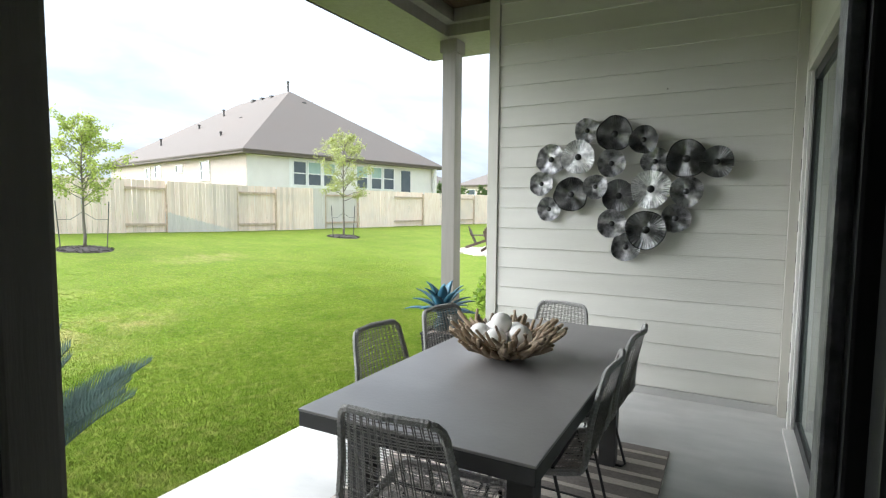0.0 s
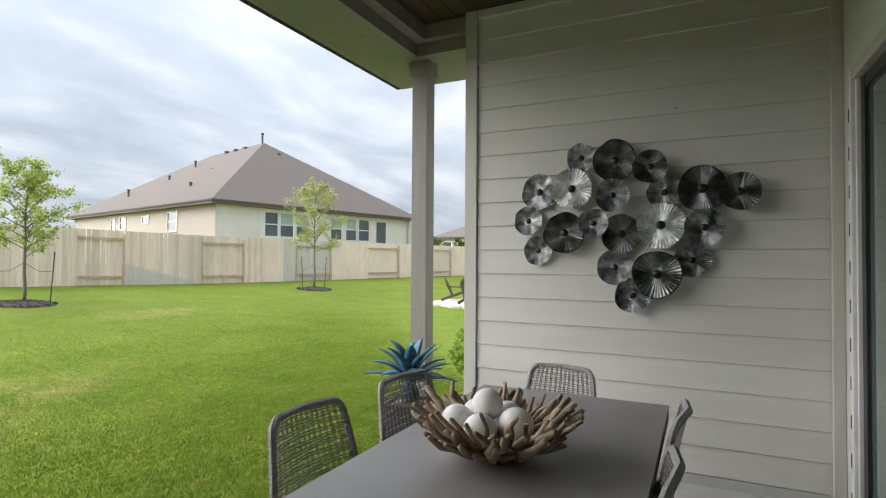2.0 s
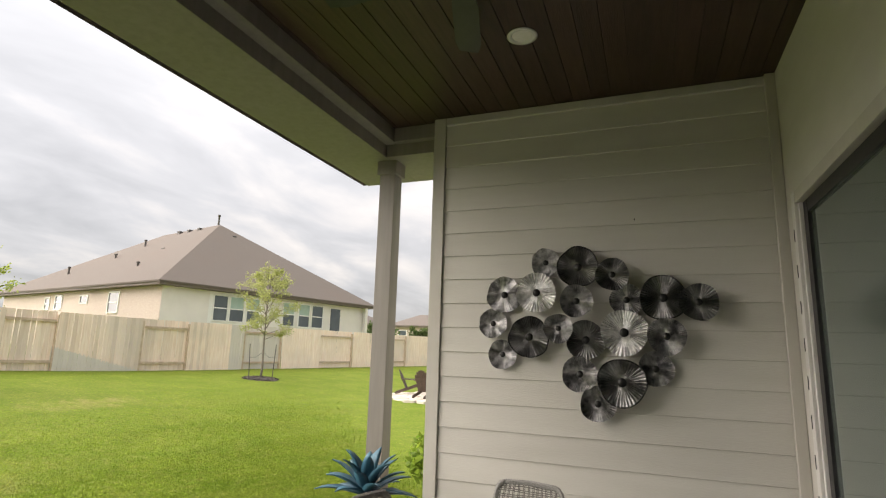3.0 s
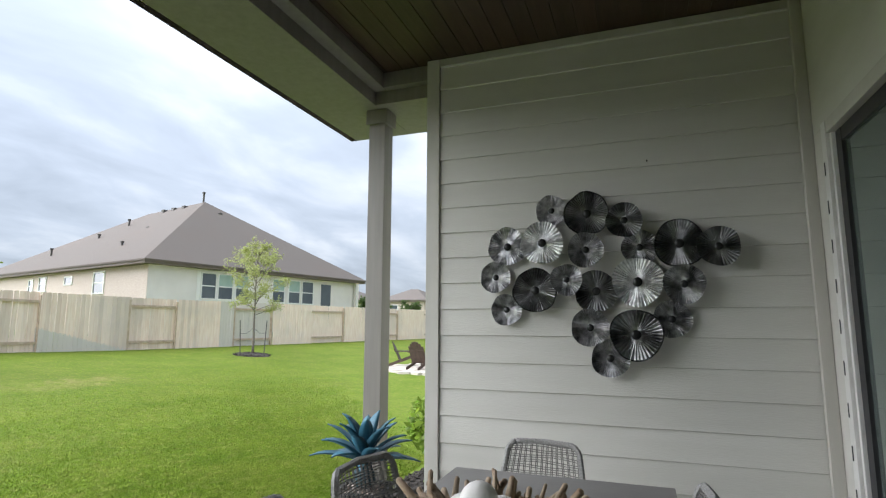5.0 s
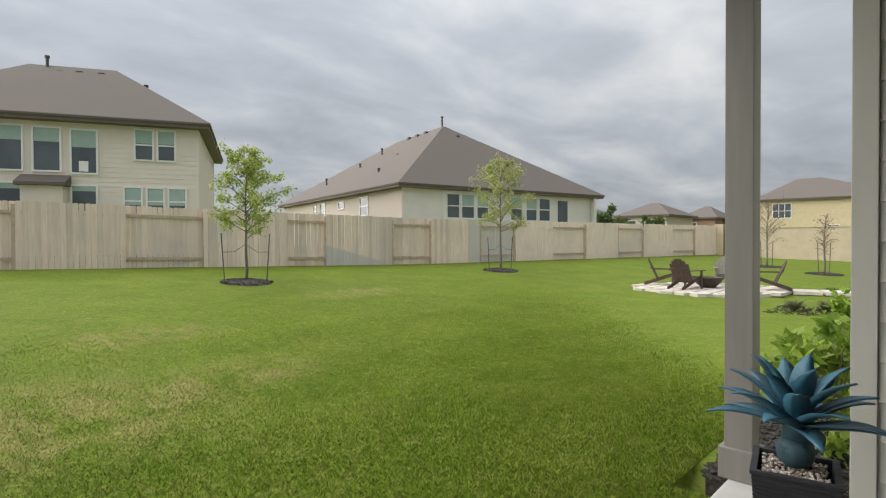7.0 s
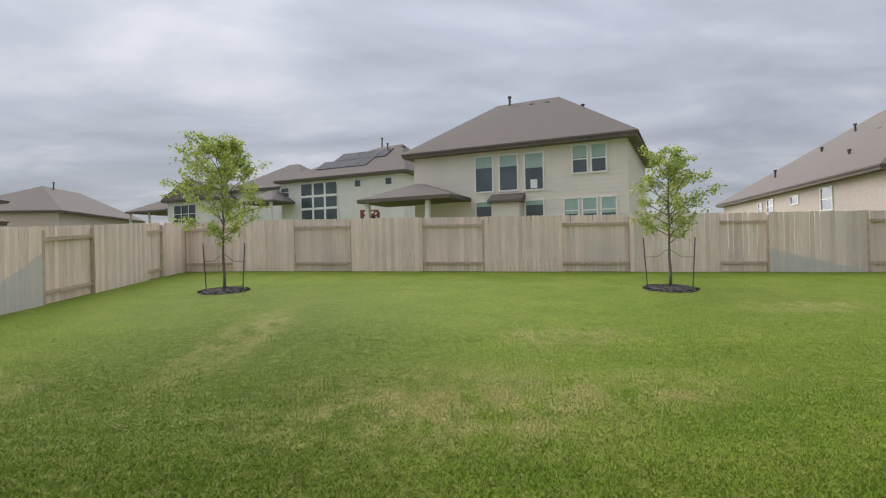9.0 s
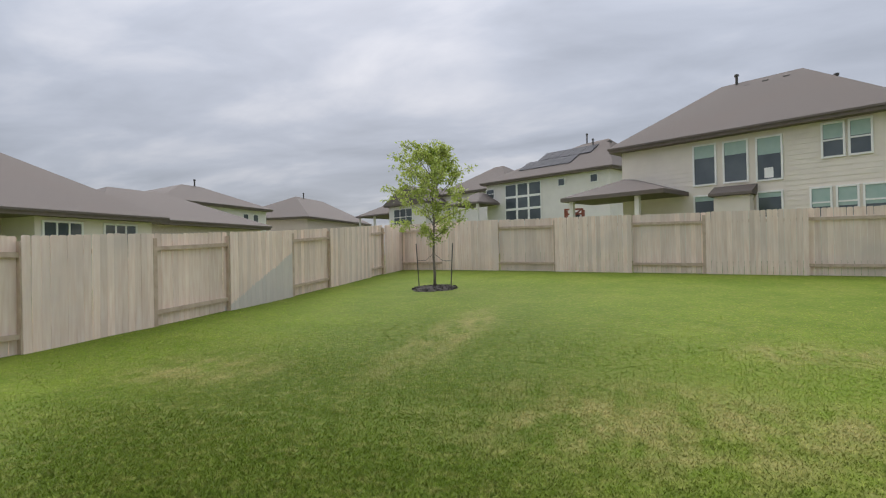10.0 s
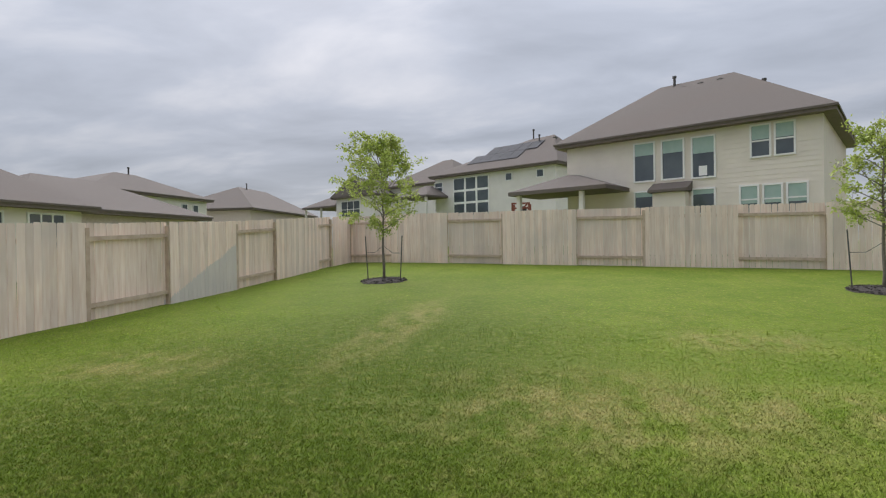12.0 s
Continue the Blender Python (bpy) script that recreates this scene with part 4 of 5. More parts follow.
def mulch_bed(name, pts_fn, n, label, z=0.02):
    m = new(name)
    tagged(m, label, "mulch bed", kind="stuff")
    bm = bmesh.new()
    rng = random.Random(n)
    for k in range(n):
        x, y, lift = pts_fn(rng)
        a = rng.uniform(0, math.pi)
        L, w = rng.uniform(0.015, 0.045), rng.uniform(0.006, 0.014)
        mm = pose(x, y, ground_z(x, y) + lift, rng.uniform(-25, 25), rng.uniform(-25, 25), math.degrees(a))
        box(bm, -L, -w, 0, L, w, 0.008, mm)
    part("chips", bm, M_MULCH, m)
    return m


mulch_bed("mulch_bed", lambda r: (r.uniform(-0.86, -0.1), r.uniform(3.63, 6.3), r.uniform(0.0, 0.03)), 3000, "dark bark mulch bed beside the wall")
bxm = bx("mulch_base", (-0.84, 3.64, -0.25, -0.1, 6.3, -0.055), M_MULCH, bevel=0.01)
tagged(bxm, "dark mulch soil beside the wall", "mulch bed", kind="stuff")
bm = bmesh.new()
tube(bm, [(-1.478, 1.447, -0.13), (-1.478, 1.447, -0.085)], 0.06, 20)
tagged(part("drain_cap", bm, M_PVC), "round white drain cap set in the lawn", "drain cap")


def ceiling_fixtures():
    l = new("recessed_light")
    l.location = (0.768, 2.43, CEIL_Z)
    tagged(l, "unlit round white recessed ceiling light", "ceiling light")
    bm = bmesh.new()
    prof = ((0.085, -0.001), (0.088, -0.006), (0.07, -0.009), (0.06, -0.004), (0.058, -0.001))
    rings = [[bm.verts.new((r * math.cos(2 * math.pi * k / 28), r * math.sin(2 * math.pi * k / 28), z)) for k in range(28)] for r, z in prof]
    for a, b in zip(rings, rings[1:]):
        for k in range(28):
            bm.faces.new((a[k], a[(k + 1) % 28], b[(k + 1) % 28], b[k]))
    part("ring", bm, M_PVC, l, smooth=True)
    bm = bmesh.new()
    tube(bm, [(0, 0, -0.0005), (0, 0, -0.003)], 0.0585, 28)
    part("lens", bm, M_BALL, l)
    f = new("ceiling_fan")
    f.location = (0.70, 1.56, CEIL_Z)
    tagged(f, "dark ceiling fan at rest under the board ceiling", "ceiling fan")
    bm = bmesh.new()
    tube(bm, [(0, 0, -0.001), (0, 0, -0.03), (0, 0, -0.05)], [0.075, 0.07, 0.03], 18)
    part("canopy", bm, M_BLACK, f)
    bm = bmesh.new()
    tube(bm, [(0, 0, -0.05), (0, 0, -0.12)], 0.014, 10)
    part("downrod", bm, M_BLACK, f)
    bm = bmesh.new()
    tube(bm, [(0, 0, -0.11), (0, 0, -0.13), (0, 0, -0.2), (0, 0, -0.22)], [0.05, 0.11, 0.115, 0.07], 20)
    part("motor", bm, M_BLACK, f)
    for k in range(5):
        mm = pose(0, 0, -0.165, 0, 0, 105.4 + 72 * k)
        bm = bmesh.new()
        vs = [(0.14, -0.04), (0.3, -0.065), (0.62, -0.07), (0.70, -0.05), (0.70, 0.05), (0.62, 0.07), (0.3, 0.065), (0.14, 0.04)]
        lo = [bm.verts.new(mm @ Vector((x, y, 0.18 * y))) for x, y in vs]
        hi = [bm.verts.new(mm @ Vector((x, y, 0.18 * y + 0.007))) for x, y in vs]
        bm.faces.new(lo[::-1])
        bm.faces.new(hi)
        for q in range(8):
            bm.faces.new((lo[q], lo[(q + 1) % 8], hi[(q + 1) % 8], hi[q]))
        part("blade", bm, M_BLACK, f)


ceiling_fixtures()


# ---- neighbouring houses ----
def window(parent, x0, z0, x1, z1, face="front", W=0.0, blind=0.0, bars=(1, 2), fw=0.07, dark=True):
    """A window on a house's front (y=0), its near side (x=0) or its far side."""
    if face == "front":
        m = Matrix.Identity(4)
    elif face == "left":
        m = Matrix(((0, 1, 0, 0), (1, 0, 0, 0), (0, 0, 1, 0), (0, 0, 0, 1)))
    else:
        m = Matrix(((0, -1, 0, W), (1, 0, 0, 0), (0, 0, 1, 0), (0, 0, 0, 1)))
    d0, d1 = -0.07, 0.0
    bm = bmesh.new()
    outer = [(x0 - fw, z0 - fw), (x1 + fw, z0 - fw), (x1 + fw, z1 + fw), (x0 - fw, z1 + fw)]
    inner = [(x0, z0), (x1, z0), (x1, z1), (x0, z1)]
    loops = [[bm.verts.new(m @ Vector((x, y, z))) for x, z in q] for q, y in ((outer, d1), (outer, d0), (inner, d0), (inner, d1))]
    for k in range(4):
        a, b = loops[k], loops[(k + 1) % 4]
        for q in range(4):
            bm.faces.new((a[q], a[(q + 1) % 4], b[(q + 1) % 4], b[q]))
    w = part("window", bm, M_WFRAME, parent, "white framed window")
    nx, nz = bars
    bw = 0.10 if nx > 2 and nz > 2 else 0.03
    for k in range(1, nx):
        x = x0 + (x1 - x0) * k / nx
        bm = bmesh.new()
        box(bm, x - bw, -0.06, z0, x + bw, d1, z1, m)
        part("mullion", bm, M_WFRAME, w)
    for k in range(1, nz):
        z = z0 + (z1 - z0) * k / nz
        bm = bmesh.new()
        box(bm, x0, -0.055, z - bw, x1, d1, z + bw, m)
        part("mullion", bm, M_WFRAME, w)
    bm = bmesh.new()
    box(bm, x0, -0.03, z0, x1, -0.002, z1, m)
    part("pane", bm, M_PANE, w, "dark glass pane")
    if blind:
        bm = bmesh.new()
        box(bm, x0 + 0.01, -0.04, z1 - (z1 - z0) * blind, x1 - 0.01, -0.031, z1, m)
        part("blind", bm, M_BLIND, w, "pale green lowered blind")
    return w


def house(label, p, u, W, D, z0, ze, ridge, wall_m, front=(), left=(), over=0.45, vents=(), laps=True, side_m=None, fascia=0.2, eave_w=None):
    h = new("house")
    h.matrix_basis = pose(p[0], p[1], 0, 0, 0, math.degrees(math.atan2(u[1], u[0])))
    tagged(h, label, "house", "neighbouring houses")
    bm = bmesh.new()
    box(bm, 0, 0, z0, W, D, ze)
    part("wall", bm, wall_m, h)
    if side_m:
        bm = bmesh.new()
        box(bm, -0.02, 0.0, z0, -0.002, D, ze - 0.01)
        part("side_wall", bm, side_m, h, "tan brick side wall")
    if laps:
        bm = bmesh.new()
        z = z0 + 0.6
        while z < ze - 0.2:
            vs = box(bm, 0, -0.018, z, W, 0, z + 0.2)
            for v in vs:
                if v.co.z > z + 0.1 and v.co.y < -0.01:
                    v.co.y = -0.004
            z += 0.2
        tagged(part("siding", bm, wall_m, h), kind="stuff")
    o = over
    W = eave_w or W
    bm = bmesh.new()
    c = [(-o, -o), (W + o, -o), (W + o, D + o), (-o, D + o)]
    lo = [bm.verts.new((x, y, ze)) for x, y in c]
    hi = [bm.verts.new((x, y, ze + fascia)) for x, y in c]
    bm.faces.new(lo[::-1])
    for k in range(4):
        bm.faces.new((lo[k], lo[(k + 1) % 4], hi[(k + 1) % 4], hi[k]))
    part("eave", bm, M_FASCIA, h, "brown eave and soffit")
    bm = bmesh.new()
    e = 0.06
    c = [(-o - e, -o - e), (W + o + e, -o - e), (W + o + e, D + o + e), (-o - e, D + o + e)]
    lo = [bm.verts.new((x, y, ze + fascia - 0.06)) for x, y in c]
    hi = [bm.verts.new((x, y, ze + fascia + 0.03)) for x, y in c]
    a, b = [bm.verts.new(q) for q in ridge]
    for k in range(4):
        bm.faces.new((lo[k], lo[(k + 1) % 4], hi[(k + 1) % 4], hi[k]))
    if abs(ridge[0][0] - ridge[1][0]) > abs(ridge[0][1] - ridge[1][1]):
        faces = ((hi[0], hi[1], b, a), (hi[1], hi[2], b), (hi[2], hi[3], a, b), (hi[3], hi[0], a))
    else:
        faces = ((hi[0], hi[1], a), (hi[1], hi[2], b, a), (hi[2], hi[3], b), (hi[3], hi[0], a, b))
    for f in faces:
        bm.faces.new(f)
    bm.faces.new(lo[::-1])
    r = part("roof", bm, M_ROOF, h, "taupe shingle hip roof")
    for x, y, z, hh in vents:
        bm = bmesh.new()
        if hh > 0:
            tube(bm, [(x, y, z - 0.4), (x, y, z + hh)], 0.07, 8)
            tube(bm, [(x, y, z + hh - 0.1), (x, y, z + hh)], 0.11, 8)
            part("vent_pipe", bm, M_PIPE, r, "dark vent pipe")
        else:
            box(bm, x - 0.15, y - 0.16, z - 0.3, x + 0.15, y + 0.16, z + 0.05)
            part("roof_vent", bm, M_PIPE, r, "low dark roof vent", bevel=0.03)
    for f in front:
        window(h, *f[:4], blind=f[4] if len(f) > 4 else 0, bars=f[5] if len(f) > 5 else (1, 2))
    for f in left:
        window(h, *f[:4], face="left", blind=f[4] if len(f) > 4 else 0, bars=f[5] if len(f) > 5 else (1, 2))
    return h


def porch(h, x0, x1, y0, y1, ze, z0, posts, peak):
    bm = bmesh.new()
    c = [(x0, y0), (x1, y0), (x1, y1), (x0, y1)]
    lo = [bm.verts.new((x, y, ze)) for x, y in c]
    hi = [bm.verts.new((x, y, ze + 0.18)) for x, y in c]
    t = bm.verts.new(peak)
    t2 = bm.verts.new((peak[0] + 0.3, peak[1] + 0.5, peak[2]))
    bm.faces.new(lo[::-1])
    for k in range(4):
        bm.faces.new((lo[k], lo[(k + 1) % 4], hi[(k + 1) % 4], hi[k]))
    for f in ((hi[0], hi[1], t), (hi[1], hi[2], t2, t), (hi[2], hi[3], t2), (hi[3], hi[0], t, t2)):
        bm.faces.new(f)
    part("porch_roof", bm, M_ROOF, h, "small hipped porch roof")
    for x, y in posts:
        bm = bmesh.new()
        box(bm, x - 0.1, y - 0.1, z0, x + 0.1, y + 0.1, ze)
        part("porch_post", bm, M_HSIDW, h)


HA = house("single-storey house with tan brick side and taupe hip roof", (-21.8 - 0.3, 19.8 + 0.5), (0.215, 0.976), 15.8, 21.0, 0.8, 4.33,
           ((7.6, 7.2, 9.9), (7.6, 14.5, 9.8)), M_HSIDW,
           front=[(3.0, 2.73, 3.85, 4.1, 0.0), (4.05, 2.73, 4.95, 4.1, 0.5), (5.2, 2.73, 6.05, 4.1, 0.5), (7.9, 2.69, 8.8, 4.1, 0.5), (9.2, 2.68, 10.1, 4.1, 0.5), (10.35, 2.68, 11.3, 4.1, 0)],
           left=[(4.3, 3.0, 5.4, 4.1), (11.4, 3.3, 12.3, 4.1), (13.2, 3.3, 13.8, 4.0), (8.0, 3.6, 8.9, 4.0, 0, (1, 1))], side_m=M_HBRICK,
           vents=[(7.6, 7.4, 9.9, 0.75), (7.2, 9, 9.7, 0), (7.2, 10.3, 9.7, 0), (7.2, 11.6, 9.7, 0), (7.9, 5.9, 8.95, 0), (9.0, 6.6, 9.2, 0), (9.9, 6.6, 8.7, 0), (4.2, 8, 7.6, 0), (1.6, 6, 5.7, 0.5), (3.5, 13, 7.0, 0.5), (1.5, 15, 5.6, 0.8), (5.2, 12.5, 8.2, 0.6), (2.5, 11.5, 6.4, 0)])
bm = bmesh.new()
box(bm, 12.1, -0.05, 0.8, 13.0, 0, 4.05)
part("door", bm, M_PANE, HA, "dark glazed patio door")
bm = bmesh.new()
box(bm, 15.3, -0.4, 0.8, 15.55, -0.15, 4.33)
part("porch_post", bm, M_HSIDW, HA, "pale porch post")
bm = bmesh.new()
box(bm, 2.7, -0.024, 2.5, 6.3, -0.0185, 4.3)
part("bay_trim", bm, M_WFRAME, HA, "white bay surround")

H2 = house("two-storey cream house with tall stair windows and hip roof", (-28.28, 0.24), (0.446, 0.895), 10.7, 10.0, 0.8, 6.15,
           ((3.0, 5.0, 9.75), (6.6, 5.0, 9.8)), M_HSID,
           front=[(3.49, 4.2, 4.35, 5.9, 0.32, (1, 1)), (4.75, 4.2, 5.62, 5.88, 0.32, (1, 1)), (6.03, 4.15, 6.88, 5.85, 0.4, (1, 1)), (8.3, 4.78, 8.92, 6.0, 0.45), (9.15, 4.78, 9.75, 6.0, 0.45), (3.49, 2.6, 4.35, 3.66, 0.2, (1, 1)), (6.03, 2.6, 6.86, 3.6, 0.2, (1, 1)), (7.89, 2.5, 8.48, 3.58, 0.65), (8.73, 2.5, 9.31, 3.57, 0.65), (9.55, 2.5, 10.15, 3.57, 0.65)],
           vents=[(3.8, 4.8, 9.65, 0.5), (3.2, 4.5, 9.3, 0), (4.4, 4.5, 9.35, 0), (5.2, 4.5, 9.4, 0), (6.1, 4.5, 9.4, 0), (7.9, 5, 8.9, 0.3)])
porch(H2, -1.9, 3.2, -2.6, 0.4, 3.75, 0.8, ((1.85, -2.2), (-1.5, -2.2)), (0.5, -0.8, 4.75))
bm = bmesh.new()
box(bm, 4.45, -0.55, 0.8, 5.85, 0, 3.55)
part("bay", bm, M_HSID, H2, "boxed bay")
bm = bmesh.new()
vs = box(bm, 4.3, -0.75, 3.56, 6.0, 0, 3.68)
for v in vs:
    if v.co.y > -0.1 and v.co.z > 3.6:
        v.co.z += 0.35
part("bay_roof", bm, M_ROOF, H2, "small shed roof")
bm = bmesh.new()
box(bm, 6.27, -0.035, 4.2, 6.6, -0.031, 4.62)
part("window_chair", bm, M_WFRAME, H2, "white chair back behind the glass")

n2 = (-0.895, 0.446)
p3 = (-28.08 + n2[0] * 14, -0.36 + n2[1] * 14)


def along(s, d=0.0):
    return (p3[0] + 0.446 * s + n2[0] * d, p3[1] + 0.895 * s + n2[1] * d)


H3 = house("pale two-storey house with grid window and solar panels", along(-21.0, 0.5), (0.446, 0.895), 13.0, 10.0, 1.0, 7.85,
           ((7.6, 5, 11.3), (10.2, 5, 11.4)), M_HSIDW,
           front=[(2.35, 4.2, 6.3, 7.6, 0, (3, 3)), (8.2, 7.0, 8.8, 7.55, 0, (1, 1)), (11.3, 7.0, 11.9, 7.55, 0, (1, 1)), (0.0, 6.6, 0.9, 7.4, 0, (1, 2))],
           vents=[(8.0, 5, 11.3, 0.9), (9.2, 4, 10.7, 0.7), (10.6, 4.4, 11.0, 0), (11.4, 4, 10.4, 0)])
for k in range(5):
    for j in range(2):
        bm = bmesh.new()
        mm = pose(3.2 + 1.12 * k + 1.1 * j, 1.0 + 1.5 * j, 8.93 + 0.92 * j, 31.5, 0, 0)
        box(bm, 0, 0, 0.06, 1.08, 1.7, 0.11, mm)
        part("solar_panel", bm, M_SOLAR, H3, "grey solar panel")
porch(H3, -2.6, 1.6, -3.0, 0.3, 5.9, 1.0, ((1.2, -2.7), (-2.2, -2.7)), (-0.5, -0.8, 7.2))
H3b = house("pale gabled house with white framed windows", along(-37.0, 1.0), (0.446, 0.895), 6.5, 9.0, 1.0, 7.0,
            ((3.0, -0.3, 9.3), (3.0, 9.0, 9.4)), M_HSIDW, front=[(1.0, 4.8, 4.2, 6.6, 0, (3, 2)), (1.0, 3.0, 4.2, 4.5, 0, (3, 2))])
porch(H3b, -7.0, -0.2, 0.0, 6.0, 6.2, 1.0, ((-6.6, 0.4), (-3.5, 0.4)), (-2.2, 3.0, 8.2))
H3c = house("pale two-storey house behind the trees with hip roof", along(-31.0, 4.0), (0.446, 0.895), 9.5, 9.0, 1.0, 7.9,
            ((4.2, 4.5, 11.2), (5.5, 4.5, 11.2)), M_HSIDW, front=[(1.0, 5.5, 2.0, 7.0)])

# the row behind the side fence
H4 = house("single-storey tan brick house with covered corner porch", (-11.7, -42.0), (0, 1), 20.7, 6.6, -0.2, 3.0,
           ((4.0, 3.3, 6.4), (16.6, 3.3, 6.4)), M_HBRICK, laps=False,
           front=[(15.6, 1.5, 16.9, 2.8, 0, (2, 2)), (17.5, 1.5, 19.6, 2.8, 0, (3, 2))],
           vents=[(13.2, 3.0, 6.2, 0.5), (15.2, 2.6, 5.5, 0), (11.0, 2.9, 5.9, 0), (16.0, 4.3, 5.4, 0.55), (8.5, 2.9, 5.9, 0), (12.0, 1.8, 4.7, 0)], eave_w=22.5)
bm = bmesh.new()
box(bm, 20.702, 1.65, -0.2, 22.5, 6.6, 2.998)
wing = part("wing", bm, M_HSID, H4, "cream siding wing")
bm = bmesh.new()
box(bm, 22.2, 0.05, -0.2, 22.45, 0.3, 2.998)
part("porch_post", bm, M_HSIDW, H4, "pale porch post")
bm = bmesh.new()
box(bm, 20.703, 0.5, -0.1, 20.75, 1.4, 2.1)
part("door", bm, M_PANE, H4, "dark glazed porch door")
for x0, x1 in ((1.95, 3.35), (4.35, 5.75)):
    window(H4, x0, 1.5, x1, 2.8, face="right", W=22.5, bars=(3, 1))
H4b = house("single-storey tan house beyond with low hip roof", (-27.5, -29.0), (1, 0), 10.5, 8.0, 0.0, 3.05, ((3.5, 4.0, 5.2), (7.0, 4.0, 5.2)), M_HBRICK, laps=False)
H5 = house("two-storey pale house with low side roof", (-44.0, -40.5), (1, 0), 12.5, 7.0, 0.0, 5.85, ((4.8, 3.5, 8.0), (7.0, 3.5, 8.0)), M_HSIDW, laps=False, vents=[(5.5, 3.5, 8.0, 0.6)])
for x in (1.2, 2.6, 5.2, 6.5):
    bm = bmesh.new()
    box(bm, x, 7.0, 4.3, x + 0.75, 7.06, 5.5)
    w = part("window", bm, M_WFRAME, H5, "white framed window")
    bm = bmesh.new()
    box(bm, x + 0.08, 7.061, 4.38, x + 0.67, 7.075, 5.42)
    part("pane", bm, M_PANE, w, "dark glass pane")
house("single-storey house with broad taupe hip roof", (-66.0, -44.5), (1, 0.1), 17.0, 10.0, 0.0, 5.5, ((3.5, 5, 8.8), (10.5, 5, 8.8)), M_HBRICK, laps=False, vents=[(9.5, 5.5, 8.8, 0.5)])
# towards the street
house("yellow two-storey house beyond the masonry wall", (-17.5, 74.0), (1, 0.1), 13.5, 10, 0, 6.0, ((3.5, 5, 8.9), (6, 5, 9.0)), M_YEL, laps=False,
      front=[(1.6, 4.0, 3.4, 5.6, 0, (3, 2)), (2.2, 1.2, 3.3, 2.7, 0, (2, 2)), (4.0, 1.2, 5.0, 2.7, 0, (2, 2)), (7, 1.2, 8, 3.0)])
house("small red brick house with grey roof", (-36, 78), (1, 0), 6.0, 8, 0, 4.4, ((2.5, 4, 6.2), (3.5, 4, 6.2)), M_HRED, laps=False, front=[(3.6, 2.9, 4.8, 4.0, 0, (2, 2))])
house("small brown brick house with grey roof", (-30, 84), (1, 0), 4.6, 8, 0, 4.5, ((2, 4, 6.6), (2.6, 4, 6.6)), M_HRED, laps=False, front=[(1, 2.9, 2, 4.0)])
house("small tan house with grey roof", (-25.2, 88), (1, 0), 5.0, 8, 0, 4.2, ((2, 4, 6.2), (3, 4, 6.2)), M_HBRICK, laps=False, front=[(1, 2.9, 2, 4.0)])
house("tan house at the end of the street", (-28.5, 60), (1, 0), 5.5, 8, 0, 4.0, ((2, 4, 5.8), (3, 4, 5.8)), M_HBRICK, laps=False, front=[(1, 2.4, 2, 3.6)])
house("tan house with grey roof down the street", (-44, 66), (1, 0), 9, 9, 0, 4.2, ((4, 4, 6.6), (5, 4, 6.6)), M_HBRICK, laps=False, front=[(2, 2.4, 3, 3.6)])


# ---- fences ----
def picket_mesh(h):
    bm = bmesh.new()
    w, d, e = 0.0675, 0.008, 0.02
    prof = [(-w, 0), (w, 0), (w, h - e), (w - e, h), (-w + e, h), (-w, h - e)]
    lo = [bm.verts.new((x, -d, z)) for x, z in prof]
    hi = [bm.verts.new((x, d, z)) for x, z in prof]
    bm.faces.new(lo)
    bm.faces.new(hi[::-1])
    for k in range(6):
        bm.faces.new((lo[k], hi[k], hi[(k + 1) % 6], lo[(k + 1) % 6]))
    bmesh.ops.recalc_face_normals(bm, faces=bm.faces[:])
    me = bpy.data.meshes.new("picket")
    bm.to_mesh(me)
    bm.free()
    me.materials.append(M_FENCE)
    return me


PICKET = picket_mesh(1.89)


